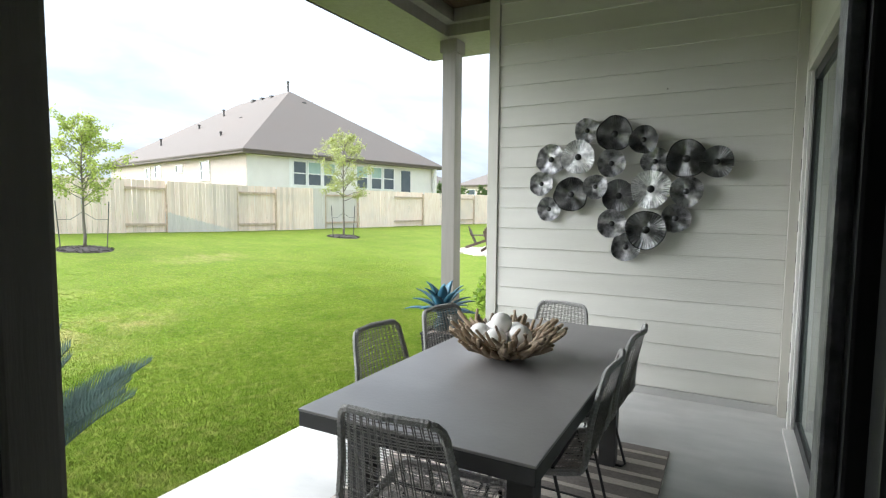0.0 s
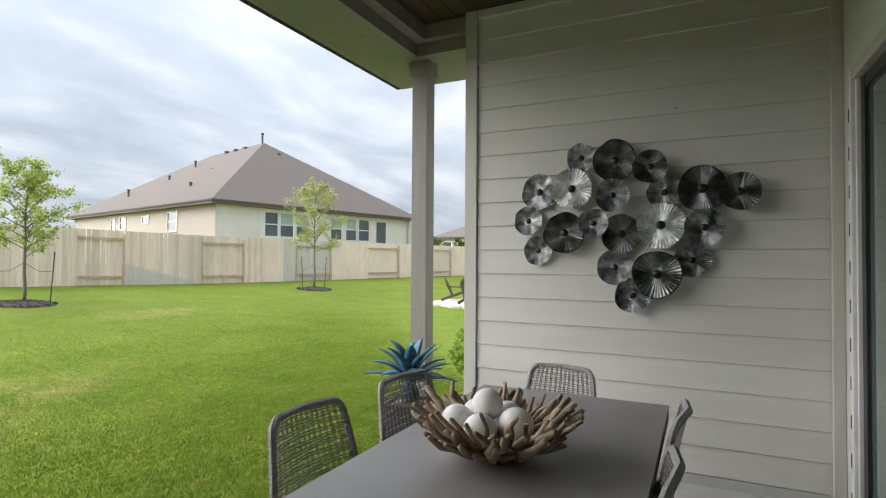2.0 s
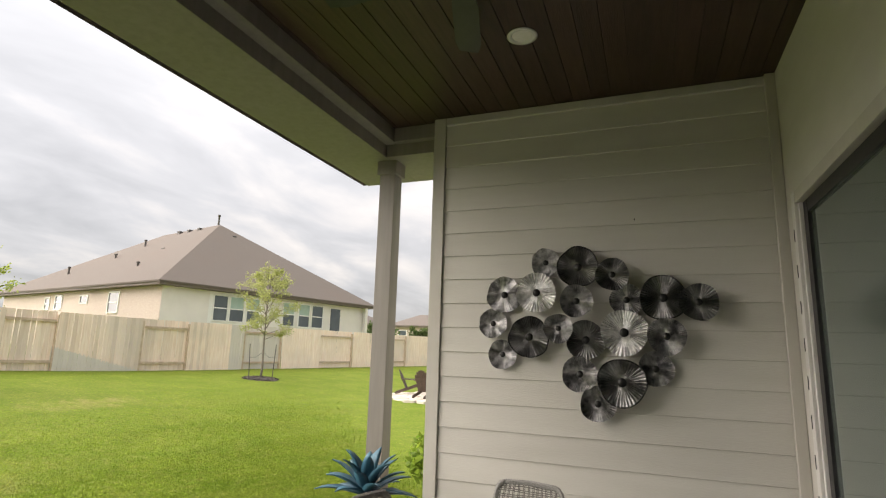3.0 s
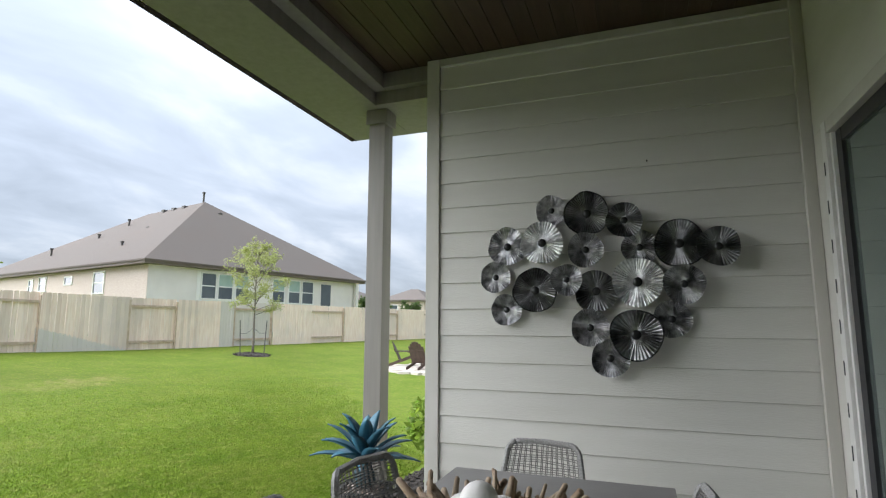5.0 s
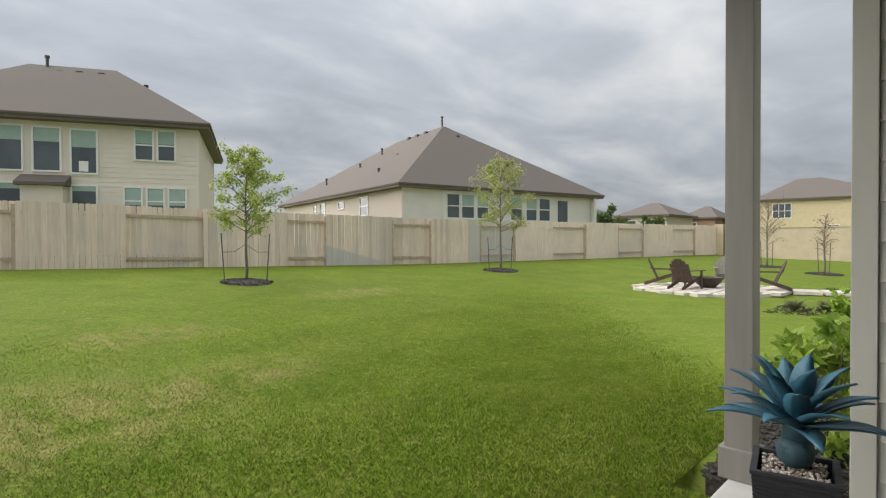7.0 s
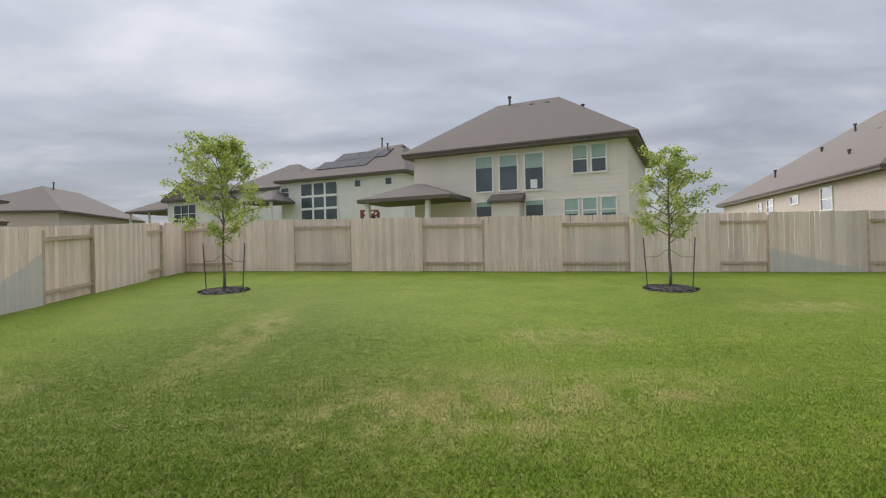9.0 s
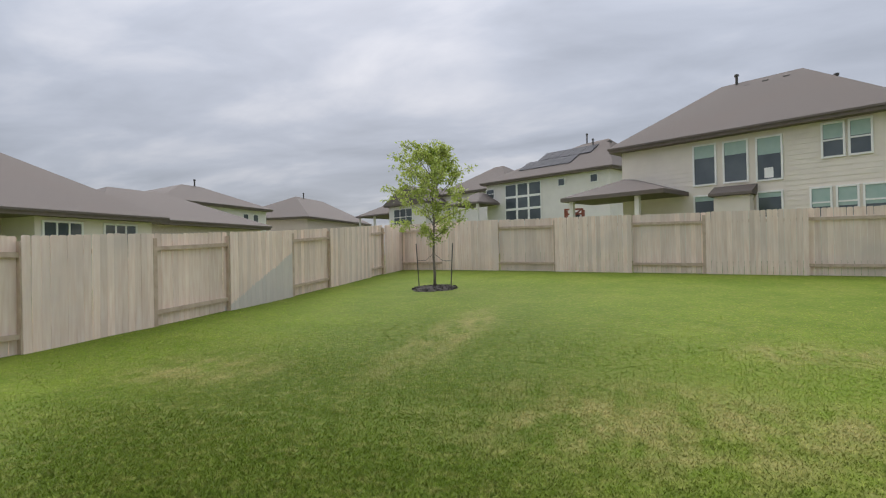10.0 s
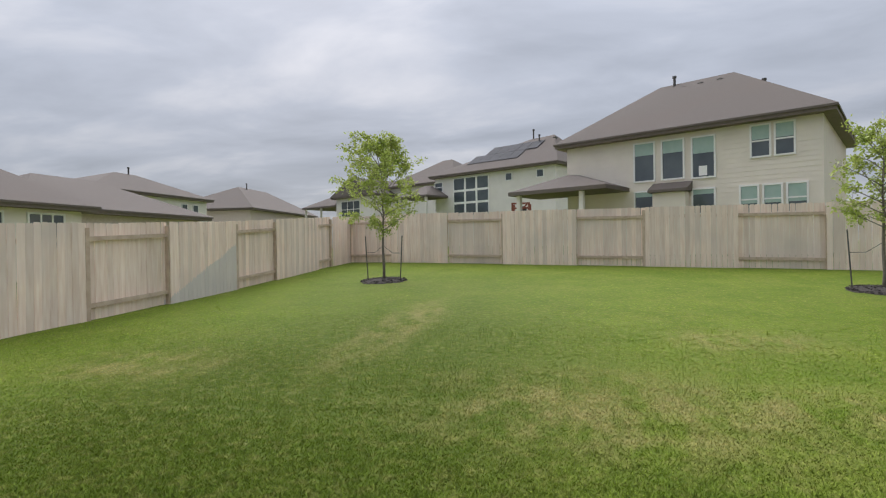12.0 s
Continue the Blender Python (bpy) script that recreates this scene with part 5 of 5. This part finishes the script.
def fence(label, a, b, cuts, stuff=False):
    """From a to b; cuts: distances along it between which the rails face the lawn. The lawn lies to the right of a to b."""
    a, b = Vector(a), Vector(b)
    L = (b - a).length
    d = (b - a) / L
    ang = math.degrees(math.atan2(d.y, d.x))
    side = Vector((d.y, -d.x))
    f = new("fence")
    tagged(f, label, "fence", "yard fences")
    rng = random.Random(int(L * 100))
    s = 0.072
    joined = bmesh.new() if stuff else None
    while s < L:
        p = a + d * s
        rails = any(c0 <= s <= c1 for c0, c1 in cuts)
        q = p + side * (-0.055 if rails else 0.055)
        m = pose(q.x, q.y, ground_z(p.x, p.y) - 0.02 + rng.uniform(-0.008, 0.008), rng.uniform(-0.4, 0.4), rng.uniform(-0.3, 0.3), ang + rng.uniform(-0.6, 0.6))
        if stuff:
            n0 = len(joined.verts)
            joined.from_mesh(PICKET)
            joined.verts.ensure_lookup_table()
            for v in joined.verts[n0:]:
                v.co = m @ v.co
        else:
            piece("picket", PICKET, m, f)
        s += 0.1435
    if stuff:
        tagged(part("picket_run", joined, M_FENCE, f), kind="stuff")
    marks = sorted({0.0, L, *[c for cc in cuts for c in cc if 0 < c < L]})
    for s in marks:
        p = a + d * s
        g = ground_z(p.x, p.y)
        bx("post", (-0.045, -0.045, g - 0.2, 0.045, 0.045, g + 1.78), M_RAIL, f, m=pose(p.x, p.y, 0, 0, 0, ang), bevel=0.004)
    for s0, s1 in zip(marks, marks[1:]):
        n = max(1, round((s1 - s0) / 2.5))
        for k in range(n):
            e0, e1 = s0 + (s1 - s0) * k / n, s0 + (s1 - s0) * (k + 1) / n
            p, q = a + d * (e0 + 0.046), a + d * (e1 - 0.046)
            for hh in (0.28, 1.57):
                bm = bmesh.new()
                g0, g1 = ground_z(p.x, p.y) + hh, ground_z(q.x, q.y) + hh
                o = side * 0.02
                v = []
                for pt, g in ((p, g0), (q, g1)):
                    for sx, sz in ((-1, -1), (1, -1), (1, 1), (-1, 1)):
                        v.append(bm.verts.new((pt.x + sx * o.x, pt.y + sx * o.y, g + sz * 0.042)))
                for w in ((0, 1, 2, 3), (4, 7, 6, 5), (0, 4, 5, 1), (1, 5, 6, 2), (2, 6, 7, 3), (3, 7, 4, 0)):
                    bm.faces.new([v[i] for i in w])
                part("rail", bm, M_RAIL, f, "horizontal fence rail")


CORNER = (-20.45, -8.3)


def back_x(y):
    return -20.45 + 0.2 * (y + 8.3)


k = 1 / math.cos(math.atan(0.2))
cuts = [((y0 + 8.3) * k, (y1 + 8.3) * k) for y0, y1 in ((-8.3, -6.3), (-4.0, -1.83), (0.65, 2.78), (5.3, 7.49), (10.1, 11.56), (14.25, 16.04))]
fence("weathered cedar back fence with alternating rail panels", CORNER, (back_x(17.0), 17.0), cuts)
cuts = [((y0 - 17.0) * k, (y1 - 17.0) * k) for y0, y1 in ((18.6, 20.6), (23.0, 25.4), (28.0, 30.2), (33.0, 35.4), (38, 40))]
fence("weathered cedar back fence running on to the masonry wall", (back_x(17.0), 17.0), (back_x(40.0), 40.0), cuts, stuff=True)
SX = 3.0


cuts = [(x0 - CORNER[0], x1 - CORNER[0]) for x0, x1 in ((-18.75, -17.6), (-14.95, -13.0), (-10.5, -8.4), (-5.92, -3.6), (-1.4, 0.8))]
cuts_r = [(SX - CORNER[0] - c1, SX - CORNER[0] - c0) for c0, c1 in cuts]
fence("weathered cedar side fence with a grey sprinkler stain", (SX, -8.3), CORNER, cuts_r)


def masonry_wall():
    w = bx("wall_masonry", (-10.7, 38.0, -0.3, 30, 38.25, 2.05), M_TAN, bevel=0.01)
    structure(w, "tan masonry boundary wall", "wall")
    structure(bx("wall_cap", (-10.75, 37.96, 2.052, 30, 38.29, 2.12), M_TAN, bevel=0.01), "tan masonry wall cap", "wall")
    bx("pillar", (-11.3, 37.8, -0.3, -10.76, 38.4, 2.35), M_TAN, w, "square end pillar", bevel=0.01)


masonry_wall()


# ---- trees ----
def young_tree(x, y, h, spread, n, leaf, label, seed, lean=0.05, size=0.075, bare=False):
    rng = random.Random(seed)
    z = ground_z(x, y)
    t = new("tree")
    t.location = (x, y, z)
    tagged(t, label, "tree", "staked young trees")
    bm = bmesh.new()
    pts = [Vector((lean * (k / 8) ** 2 * h * 0.3 + 0.02 * math.sin(k), 0.015 * math.sin(2 * k), h * 0.96 * k / 8 - 0.05)) for k in range(9)]
    tube(bm, pts, [0.045 * (1 - 0.85 * k / 8) for k in range(9)], 8)
    part("trunk", bm, M_BARK, t, smooth=True)
    tips = []
    nb = 30
    for k in range(nb):
        s = 0.36 + 0.6 * (k + rng.random()) / nb
        base = pts[0].lerp(pts[-1], s)
        a = k * 2.39996 + rng.uniform(-0.4, 0.4)
        L = spread * (0.35 + 0.65 * math.sin(math.pi * min(1, (s - 0.3) / 0.7) ** 0.8)) * rng.uniform(0.75, 1.15)
        el = rng.uniform(0.35, 0.95) + 0.4 * (s - 0.5)
        d = Vector((math.cos(a) * math.cos(el), math.sin(a) * math.cos(el), math.sin(el)))
        p1 = base + d * L * 0.5 + Vector((0, 0, 0.02))
        p2 = base + d * L + Vector((rng.uniform(-0.08, 0.08), rng.uniform(-0.08, 0.08), rng.uniform(-0.12, 0.05)))
        bm = bmesh.new()
        tube(bm, [base, p1, p2], [0.014, 0.009, 0.003], 5)
        for q in range(5):
            c = p1.lerp(p2, rng.random()) if rng.random() < 0.8 else base.lerp(p1, rng.random())
            dd = Vector((rng.gauss(0, 1), rng.gauss(0, 1), rng.gauss(0.3, 0.7))).normalized() * L * rng.uniform(0.2, 0.42)
            tube(bm, [c, c + dd], [0.005, 0.0015], 3)
            tips.append((c, c + dd))
        tips.append((p1, p2))
        part("limb", bm, M_TWIG if bare else M_BARK, t)
    bm = bmesh.new()
    for k in range(n):
        p, q = rng.choice(tips)
        c = p.lerp(q, rng.random() ** 0.6) + Vector((rng.gauss(0, 0.05), rng.gauss(0, 0.05), rng.gauss(0, 0.05)))
        d = Vector((rng.gauss(0, 1), rng.gauss(0, 1), rng.gauss(-0.2, 0.8))).normalized()
        s = Vector((rng.gauss(0, 1), rng.gauss(0, 1), rng.gauss(0, 1))).cross(d).normalized()
        L = size * rng.uniform(0.6, 1.4)
        v = [bm.verts.new(w) for w in (c, c + d * L * 0.5 + s * L * 0.25, c + d * L, c + d * L * 0.5 - s * L * 0.25)]
        bm.faces.new(v)
    tagged(part("crown", bm, leaf, t, "sparse fresh leaves"), kind="stuff")
    # mulch ring, stakes and straps
    r = new("mulch_ring")
    r.location = (x, y, 0)
    tagged(r, "round dark mulch ring at the tree's foot", "mulch", "tree mulch rings")
    bm = bmesh.new()
    rings = []
    for rad, up in ((0.0, 0.09), (0.25, 0.075), (0.5, 0.05), (0.66, 0.0), (0.72, -0.06)):
        if rad == 0:
            rings.append([bm.verts.new((0, 0, z + up))])
        else:
            rings.append([bm.verts.new((rad * (1 + 0.07 * math.sin(3 * q + seed)) * math.cos(q), rad * math.sin(q), ground_z(x + rad * math.cos(q), y + rad * math.sin(q)) + up + rng.uniform(-0.015, 0.015))) for q in [2 * math.pi * i / 40 for i in range(40)]])
    for i in range(40):
        bm.faces.new((rings[0][0], rings[1][i], rings[1][(i + 1) % 40]))
    for r0, r1 in zip(rings[1:], rings[2:]):
        for i in range(40):
            bm.faces.new((r0[i], r1[i], r1[(i + 1) % 40], r0[(i + 1) % 40]))
    part("mound", bm, M_MULCH, r)
    bm = bmesh.new()
    for k2 in range(260):
        q, rad = rng.uniform(0, 6.28), 0.66 * rng.random() ** 0.5
        mm = pose(rad * math.cos(q), rad * math.sin(q), ground_z(x + rad * math.cos(q), y + rad * math.sin(q)) + 0.02 + 0.07 * (1 - rad / 0.66), rng.uniform(-30, 30), rng.uniform(-30, 30), rng.uniform(0, 180))
        box(bm, -0.035, -0.011, 0, 0.035, 0.011, 0.012, mm)
    tagged(part("bark_cover", bm, M_MULCH, r), kind="stuff")
    for sy, tilt in ((-0.6, 4), (0.6, -4)):
        st = new("tree_stake")
        dx, dy = 0.2 * sy, 0.98 * sy
        tx, ty = x + dx * 0.88, y + dy * 0.88
        st.location = (tx, ty, ground_z(tx, ty))
        tagged(st, "thin dark metal tree stake leaning in the mulch", "tree stake", "tree stakes")
        bm = bmesh.new()
        top = Vector((dx * 0.14, dy * 0.14, 1.28))
        tube(bm, [(0, 0, -0.1), top], 0.016, 6)
        part("rod", bm, M_PIPE, st)
        bm = bmesh.new()
        end = Vector((x - tx, y - ty, 1.0))
        a2 = top * 0.62
        tube(bm, [a2, a2.lerp(end, 0.5) + Vector((0, 0, -0.1)), end], 0.006, 4)
        part("strap", bm, M_STRAP, st)


young_tree(-13.2, 6.9, 3.4, 1.2, 4600, M_LEAF, "young oak tree with sparse fresh leaves", 1, size=0.085)
young_tree(-12.3, 16.5, 4.15, 1.4, 7200, M_LEAF2, "slender young tree with pale spring leaves", 2, size=0.07)
young_tree(-14.49, -4.58, 4.0, 1.5, 7500, M_LEAF, "young oak tree with full fresh leaves", 3, size=0.09)
young_tree(-6.4, 29.5, 3.2, 1.35, 300, M_TWIG, "bare young tree by the masonry wall", 4, bare=True)
young_tree(-3.7, 26.5, 2.6, 0.5, 60, M_TWIG, "thin bare sapling by the masonry wall", 5, bare=True)


def far_tree(x, y, z, r, h):
    t = new("tree")
    t.location = (x, y, z)
    tagged(t, "distant round green tree beyond the fence", "tree", "distant trees")
    rng = random.Random(int(abs(x * 10)))
    bm = bmesh.new()
    tube(bm, [(0, 0, -1), (0, 0, h * 0.6)], [0.15, 0.08], 6)
    part("trunk", bm, M_BARK, t)
    bm = bmesh.new()
    leafy(bm, (0, 0, h * 0.62), (r, r, h * 0.4), 1800, 0.28, rng, 0.3)
    tagged(part("crown", bm, M_FARTREE, t), kind="stuff")


far_tree(-20.5, 41.0, 0.5, 1.7, 3.6)
far_tree(-19.8, 48.0, 0.5, 1.5, 3.0)
far_tree(-16.0, 60.0, 0.5, 1.2, 3.4)


# ---- fire pit corner ----
def adirondack(m_slat):
    c = new("adirondack_chair")
    for sx in (-1, 1):
        bm = bmesh.new()
        mm = pose(sx * 0.27, 0, 0, 0, 0, 0)
        box(bm, sx * 0.27 - 0.016, -0.36, 0.0, sx * 0.27 + 0.016, -0.28, 0.55)
        part("front_leg", bm, m_slat, c)
        bm = bmesh.new()
        box(bm, sx * 0.24 - 0.014, -0.5, -0.05, sx * 0.24 + 0.014, 0.5, 0.05, pose(0, 0.15, 0.2, -20, 0, 0))
        part("side_rail", bm, m_slat, c)
        bm = bmesh.new()
        box(bm, sx * 0.31 - 0.065, -0.4, 0.55, sx * 0.31 + 0.065, 0.36, 0.572)
        part("armrest", bm, m_slat, c)
    for k in range(6):
        bm = bmesh.new()
        box(bm, -0.25, -0.34 + 0.085 * k, 0.36 - 0.028 * k, 0.25, -0.265 + 0.085 * k, 0.38 - 0.028 * k)
        part("seat_slat", bm, m_slat, c)
    for k in range(7):
        x = -0.27 + 0.09 * k
        top = 0.80 - 0.02 * (k - 3) ** 2
        bm = bmesh.new()
        box(bm, x - 0.04, -0.011, 0, x + 0.04, 0.011, top, pose(0, 0.18, 0.2, -24, 0, 0))
        part("back_slat", bm, m_slat, c)
    bm = bmesh.new()
    box(bm, -0.3, 0.012, 0.42, 0.3, 0.034, 0.5, pose(0, 0.18, 0.2, -24, 0, 0))
    part("back_rail", bm, m_slat, c)
    return c


def fire_pit():
    cx, cy = -5.13, 17.2
    g = ground_z(cx, cy) + 0.02
    pad = new("pavement_pad")
    tagged(pad, "irregular pale flagstone fire pit pad", "paving", kind="structure")
    rng = random.Random(9)
    for i in range(9):
        for j in range(9):
            x, y = cx + (i - 4) * 0.46, cy + (j - 4) * 0.5
            if ((x - cx) / 1.95) ** 2 + ((y - cy) / 2.15) ** 2 > 1:
                continue
            bm = bmesh.new()
            n = rng.choice((5, 6, 7))
            a0 = rng.random()
            pts = [(x + 0.25 * (1 + 0.16 * rng.uniform(-1, 1)) * math.cos(a0 + 6.283 * q / n), y + 0.27 * (1 + 0.16 * rng.uniform(-1, 1)) * math.sin(a0 + 6.283 * q / n)) for q in range(n)]
            dz = rng.uniform(0, 0.012)
            lo = [bm.verts.new((px, py, g - 0.06)) for px, py in pts]
            hi = [bm.verts.new((px, py, g + 0.02 + dz)) for px, py in pts]
            bm.faces.new(hi)
            for q in range(n):
                bm.faces.new((lo[q], lo[(q + 1) % n], hi[(q + 1) % n], hi[q]))
            part("flagstone", bm, M_STONE, pad)
    bm = bmesh.new()
    ring = [bm.verts.new((cx + 1.9 * math.cos(q), cy + 2.1 * math.sin(q), g + 0.004)) for q in [6.283 * i / 40 for i in range(40)]]
    low = [bm.verts.new((v.co.x, v.co.y, g - 0.1)) for v in ring]
    bm.faces.new(ring)
    for i in range(40):
        bm.faces.new((low[i], low[(i + 1) % 40], ring[(i + 1) % 40], ring[i]))
    part("gravel_bed", bm, M_STONE, pad, "pale joint gravel")
    z = g + 0.025
    p = new("fire_bowl")
    p.location = (cx, cy, z)
    tagged(p, "round dark fire bowl on the flagstone pad", "fire pit")
    bm = bmesh.new()
    prof = ((0.2, 0.0), (0.22, 0.03), (0.34, 0.14), (0.42, 0.27), (0.43, 0.30), (0.39, 0.30), (0.3, 0.17), (0.02, 0.12))
    rings = [[bm.verts.new((r * math.cos(6.283185 * q / 28), r * math.sin(6.283185 * q / 28), zz)) for q in range(28)] for r, zz in prof]
    for a, b in zip(rings, rings[1:]):
        for q in range(28):
            bm.faces.new((a[q], a[(q + 1) % 28], b[(q + 1) % 28], b[q]))
    bm.faces.new(rings[0][::-1])
    bm.faces.new(rings[-1])
    part("bowl", bm, M_ADIR, p)

    def spot(across, deep, turn):
        return pose(cx + 0.953 * across - 0.305 * deep, cy + 0.304 * across + 0.952 * deep, z, 0, 0, turn) @ Matrix.Scale(0.94, 4)

    walkway = new("pavement_path")
    tagged(walkway, "pale flagstone path leading to the fire pit", "paving", kind="structure")
    for i in range(7):
        bx("flagstone", (-0.33, -0.4, g - 0.08, 0.33, 0.4, g + 0.02 + 0.004 * (i % 3)), M_STONE, walkway, m=pose(cx + 2.3 + 0.69 * i, cy + 0.75 + 0.2 * i, 0, 0, 0, 17 + 2 * (i % 2)), bevel=0.012)
    first = adirondack(M_ADIR)
    tagged(first, "dark brown slatted adirondack chair by the fire bowl", "garden chair", "fire pit chairs")
    first.matrix_basis = spot(-0.54, -0.75, 167)
    copy_thing(first, spot(-1.25, 0.5, 108))
    copy_thing(first, spot(1.5, -0.2, -72))
    g2 = adirondack(M_ADIRG)
    tagged(g2, "weathered grey slatted adirondack chair by the fire bowl", "garden chair", "fire pit chairs")
    g2.matrix_basis = spot(0.5, 1.25, 18)


fire_pit()


def bed_by_pit():
    mulch_bed("mulch_bed", lambda r: (r.uniform(-2.7, 1.5), r.uniform(12.9, 14.6) if r.random() < 0.6 else r.uniform(19.4, 20.4), r.uniform(0, 0.04)), 1600, "dark mulch bed beyond the lawn")
    for k in range(7):
        x, y = -2.3 + 0.55 * k, 13.7 + 0.25 * (k % 2)
        gr = new("ornamental_grass")
        gr.location = (x, y, ground_z(x, y))
        tagged(gr, "low grey green ornamental grass clump in mulch", "grass clump", "ornamental grasses")
        bm = bmesh.new()
        rng = random.Random(k)
        for q in range(160):
            a, L = rng.uniform(0, 6.28), rng.uniform(0.25, 0.42)
            d = Vector((math.cos(a), math.sin(a), rng.uniform(0.5, 1.6))).normalized()
            s = Vector((-math.sin(a), math.cos(a), 0)) * 0.008
            p1 = d * L * 0.6
            p2 = d * L + Vector((math.cos(a), math.sin(a), -0.6)) * 0.06
            v = [bm.verts.new(w) for w in (-s, s, p1 + s, p1 - s)]
            bm.faces.new(v)
            bm.faces.new((v[3], v[2], bm.verts.new(p2)))
        part("blades", bm, M_SHRUBD, gr)


bed_by_pit()


def street_lamp():
    l = new("street_lamp")
    l.location = (-15.6, 60, 0)
    tagged(l, "tall slim street lamp with a curved arm", "street lamp")
    bm = bmesh.new()
    tube(bm, [(0, 0, 0), (0, 0, 6.4), (-0.15, 0, 6.9), (-0.6, 0, 7.2), (-1.1, 0, 7.25)], [0.08, 0.06, 0.05, 0.045, 0.04], 8)
    part("pole", bm, M_PIPE, l)
    bm = bmesh.new()
    box(bm, -1.5, -0.12, 7.18, -1.05, 0.12, 7.3)
    part("lamp_head", bm, M_PIPE, l, bevel=0.03)


street_lamp()


def playset():
    p = new("playset")
    p.location = (-30.0, -2.3, 1.0)
    tagged(p, "red wooden play tower beyond the back fence", "playset")
    for x, y in ((-0.4, -0.45), (0.4, -0.45), (-0.4, 0.45), (0.4, 0.45)):
        bx("post", (x - 0.05, y - 0.05, -0.5, x + 0.05, y + 0.05, 2.6), M_RED, p)
    for z in (1.8, 2.05, 2.3, 2.55):
        bx("slat", (0.42, -0.5, z, 0.46, 0.5, z + 0.09), M_RED, p)
    bx("brace", (0.43, -0.5, -0.04, 0.47, 0.55, 0.04), M_RED, p, m=pose(0, 0, 2.2, 45, 0, 0))
    bx("deck", (-0.45, -0.5, 1.5, 0.45, 0.5, 1.55), M_RED, p)
    bm = bmesh.new()
    ball(bm, (0.2, 0.1, 2.25), 0.22, 2)
    part("bucket_swing", bm, M_BLACK, p, "dark bucket swing")


playset()
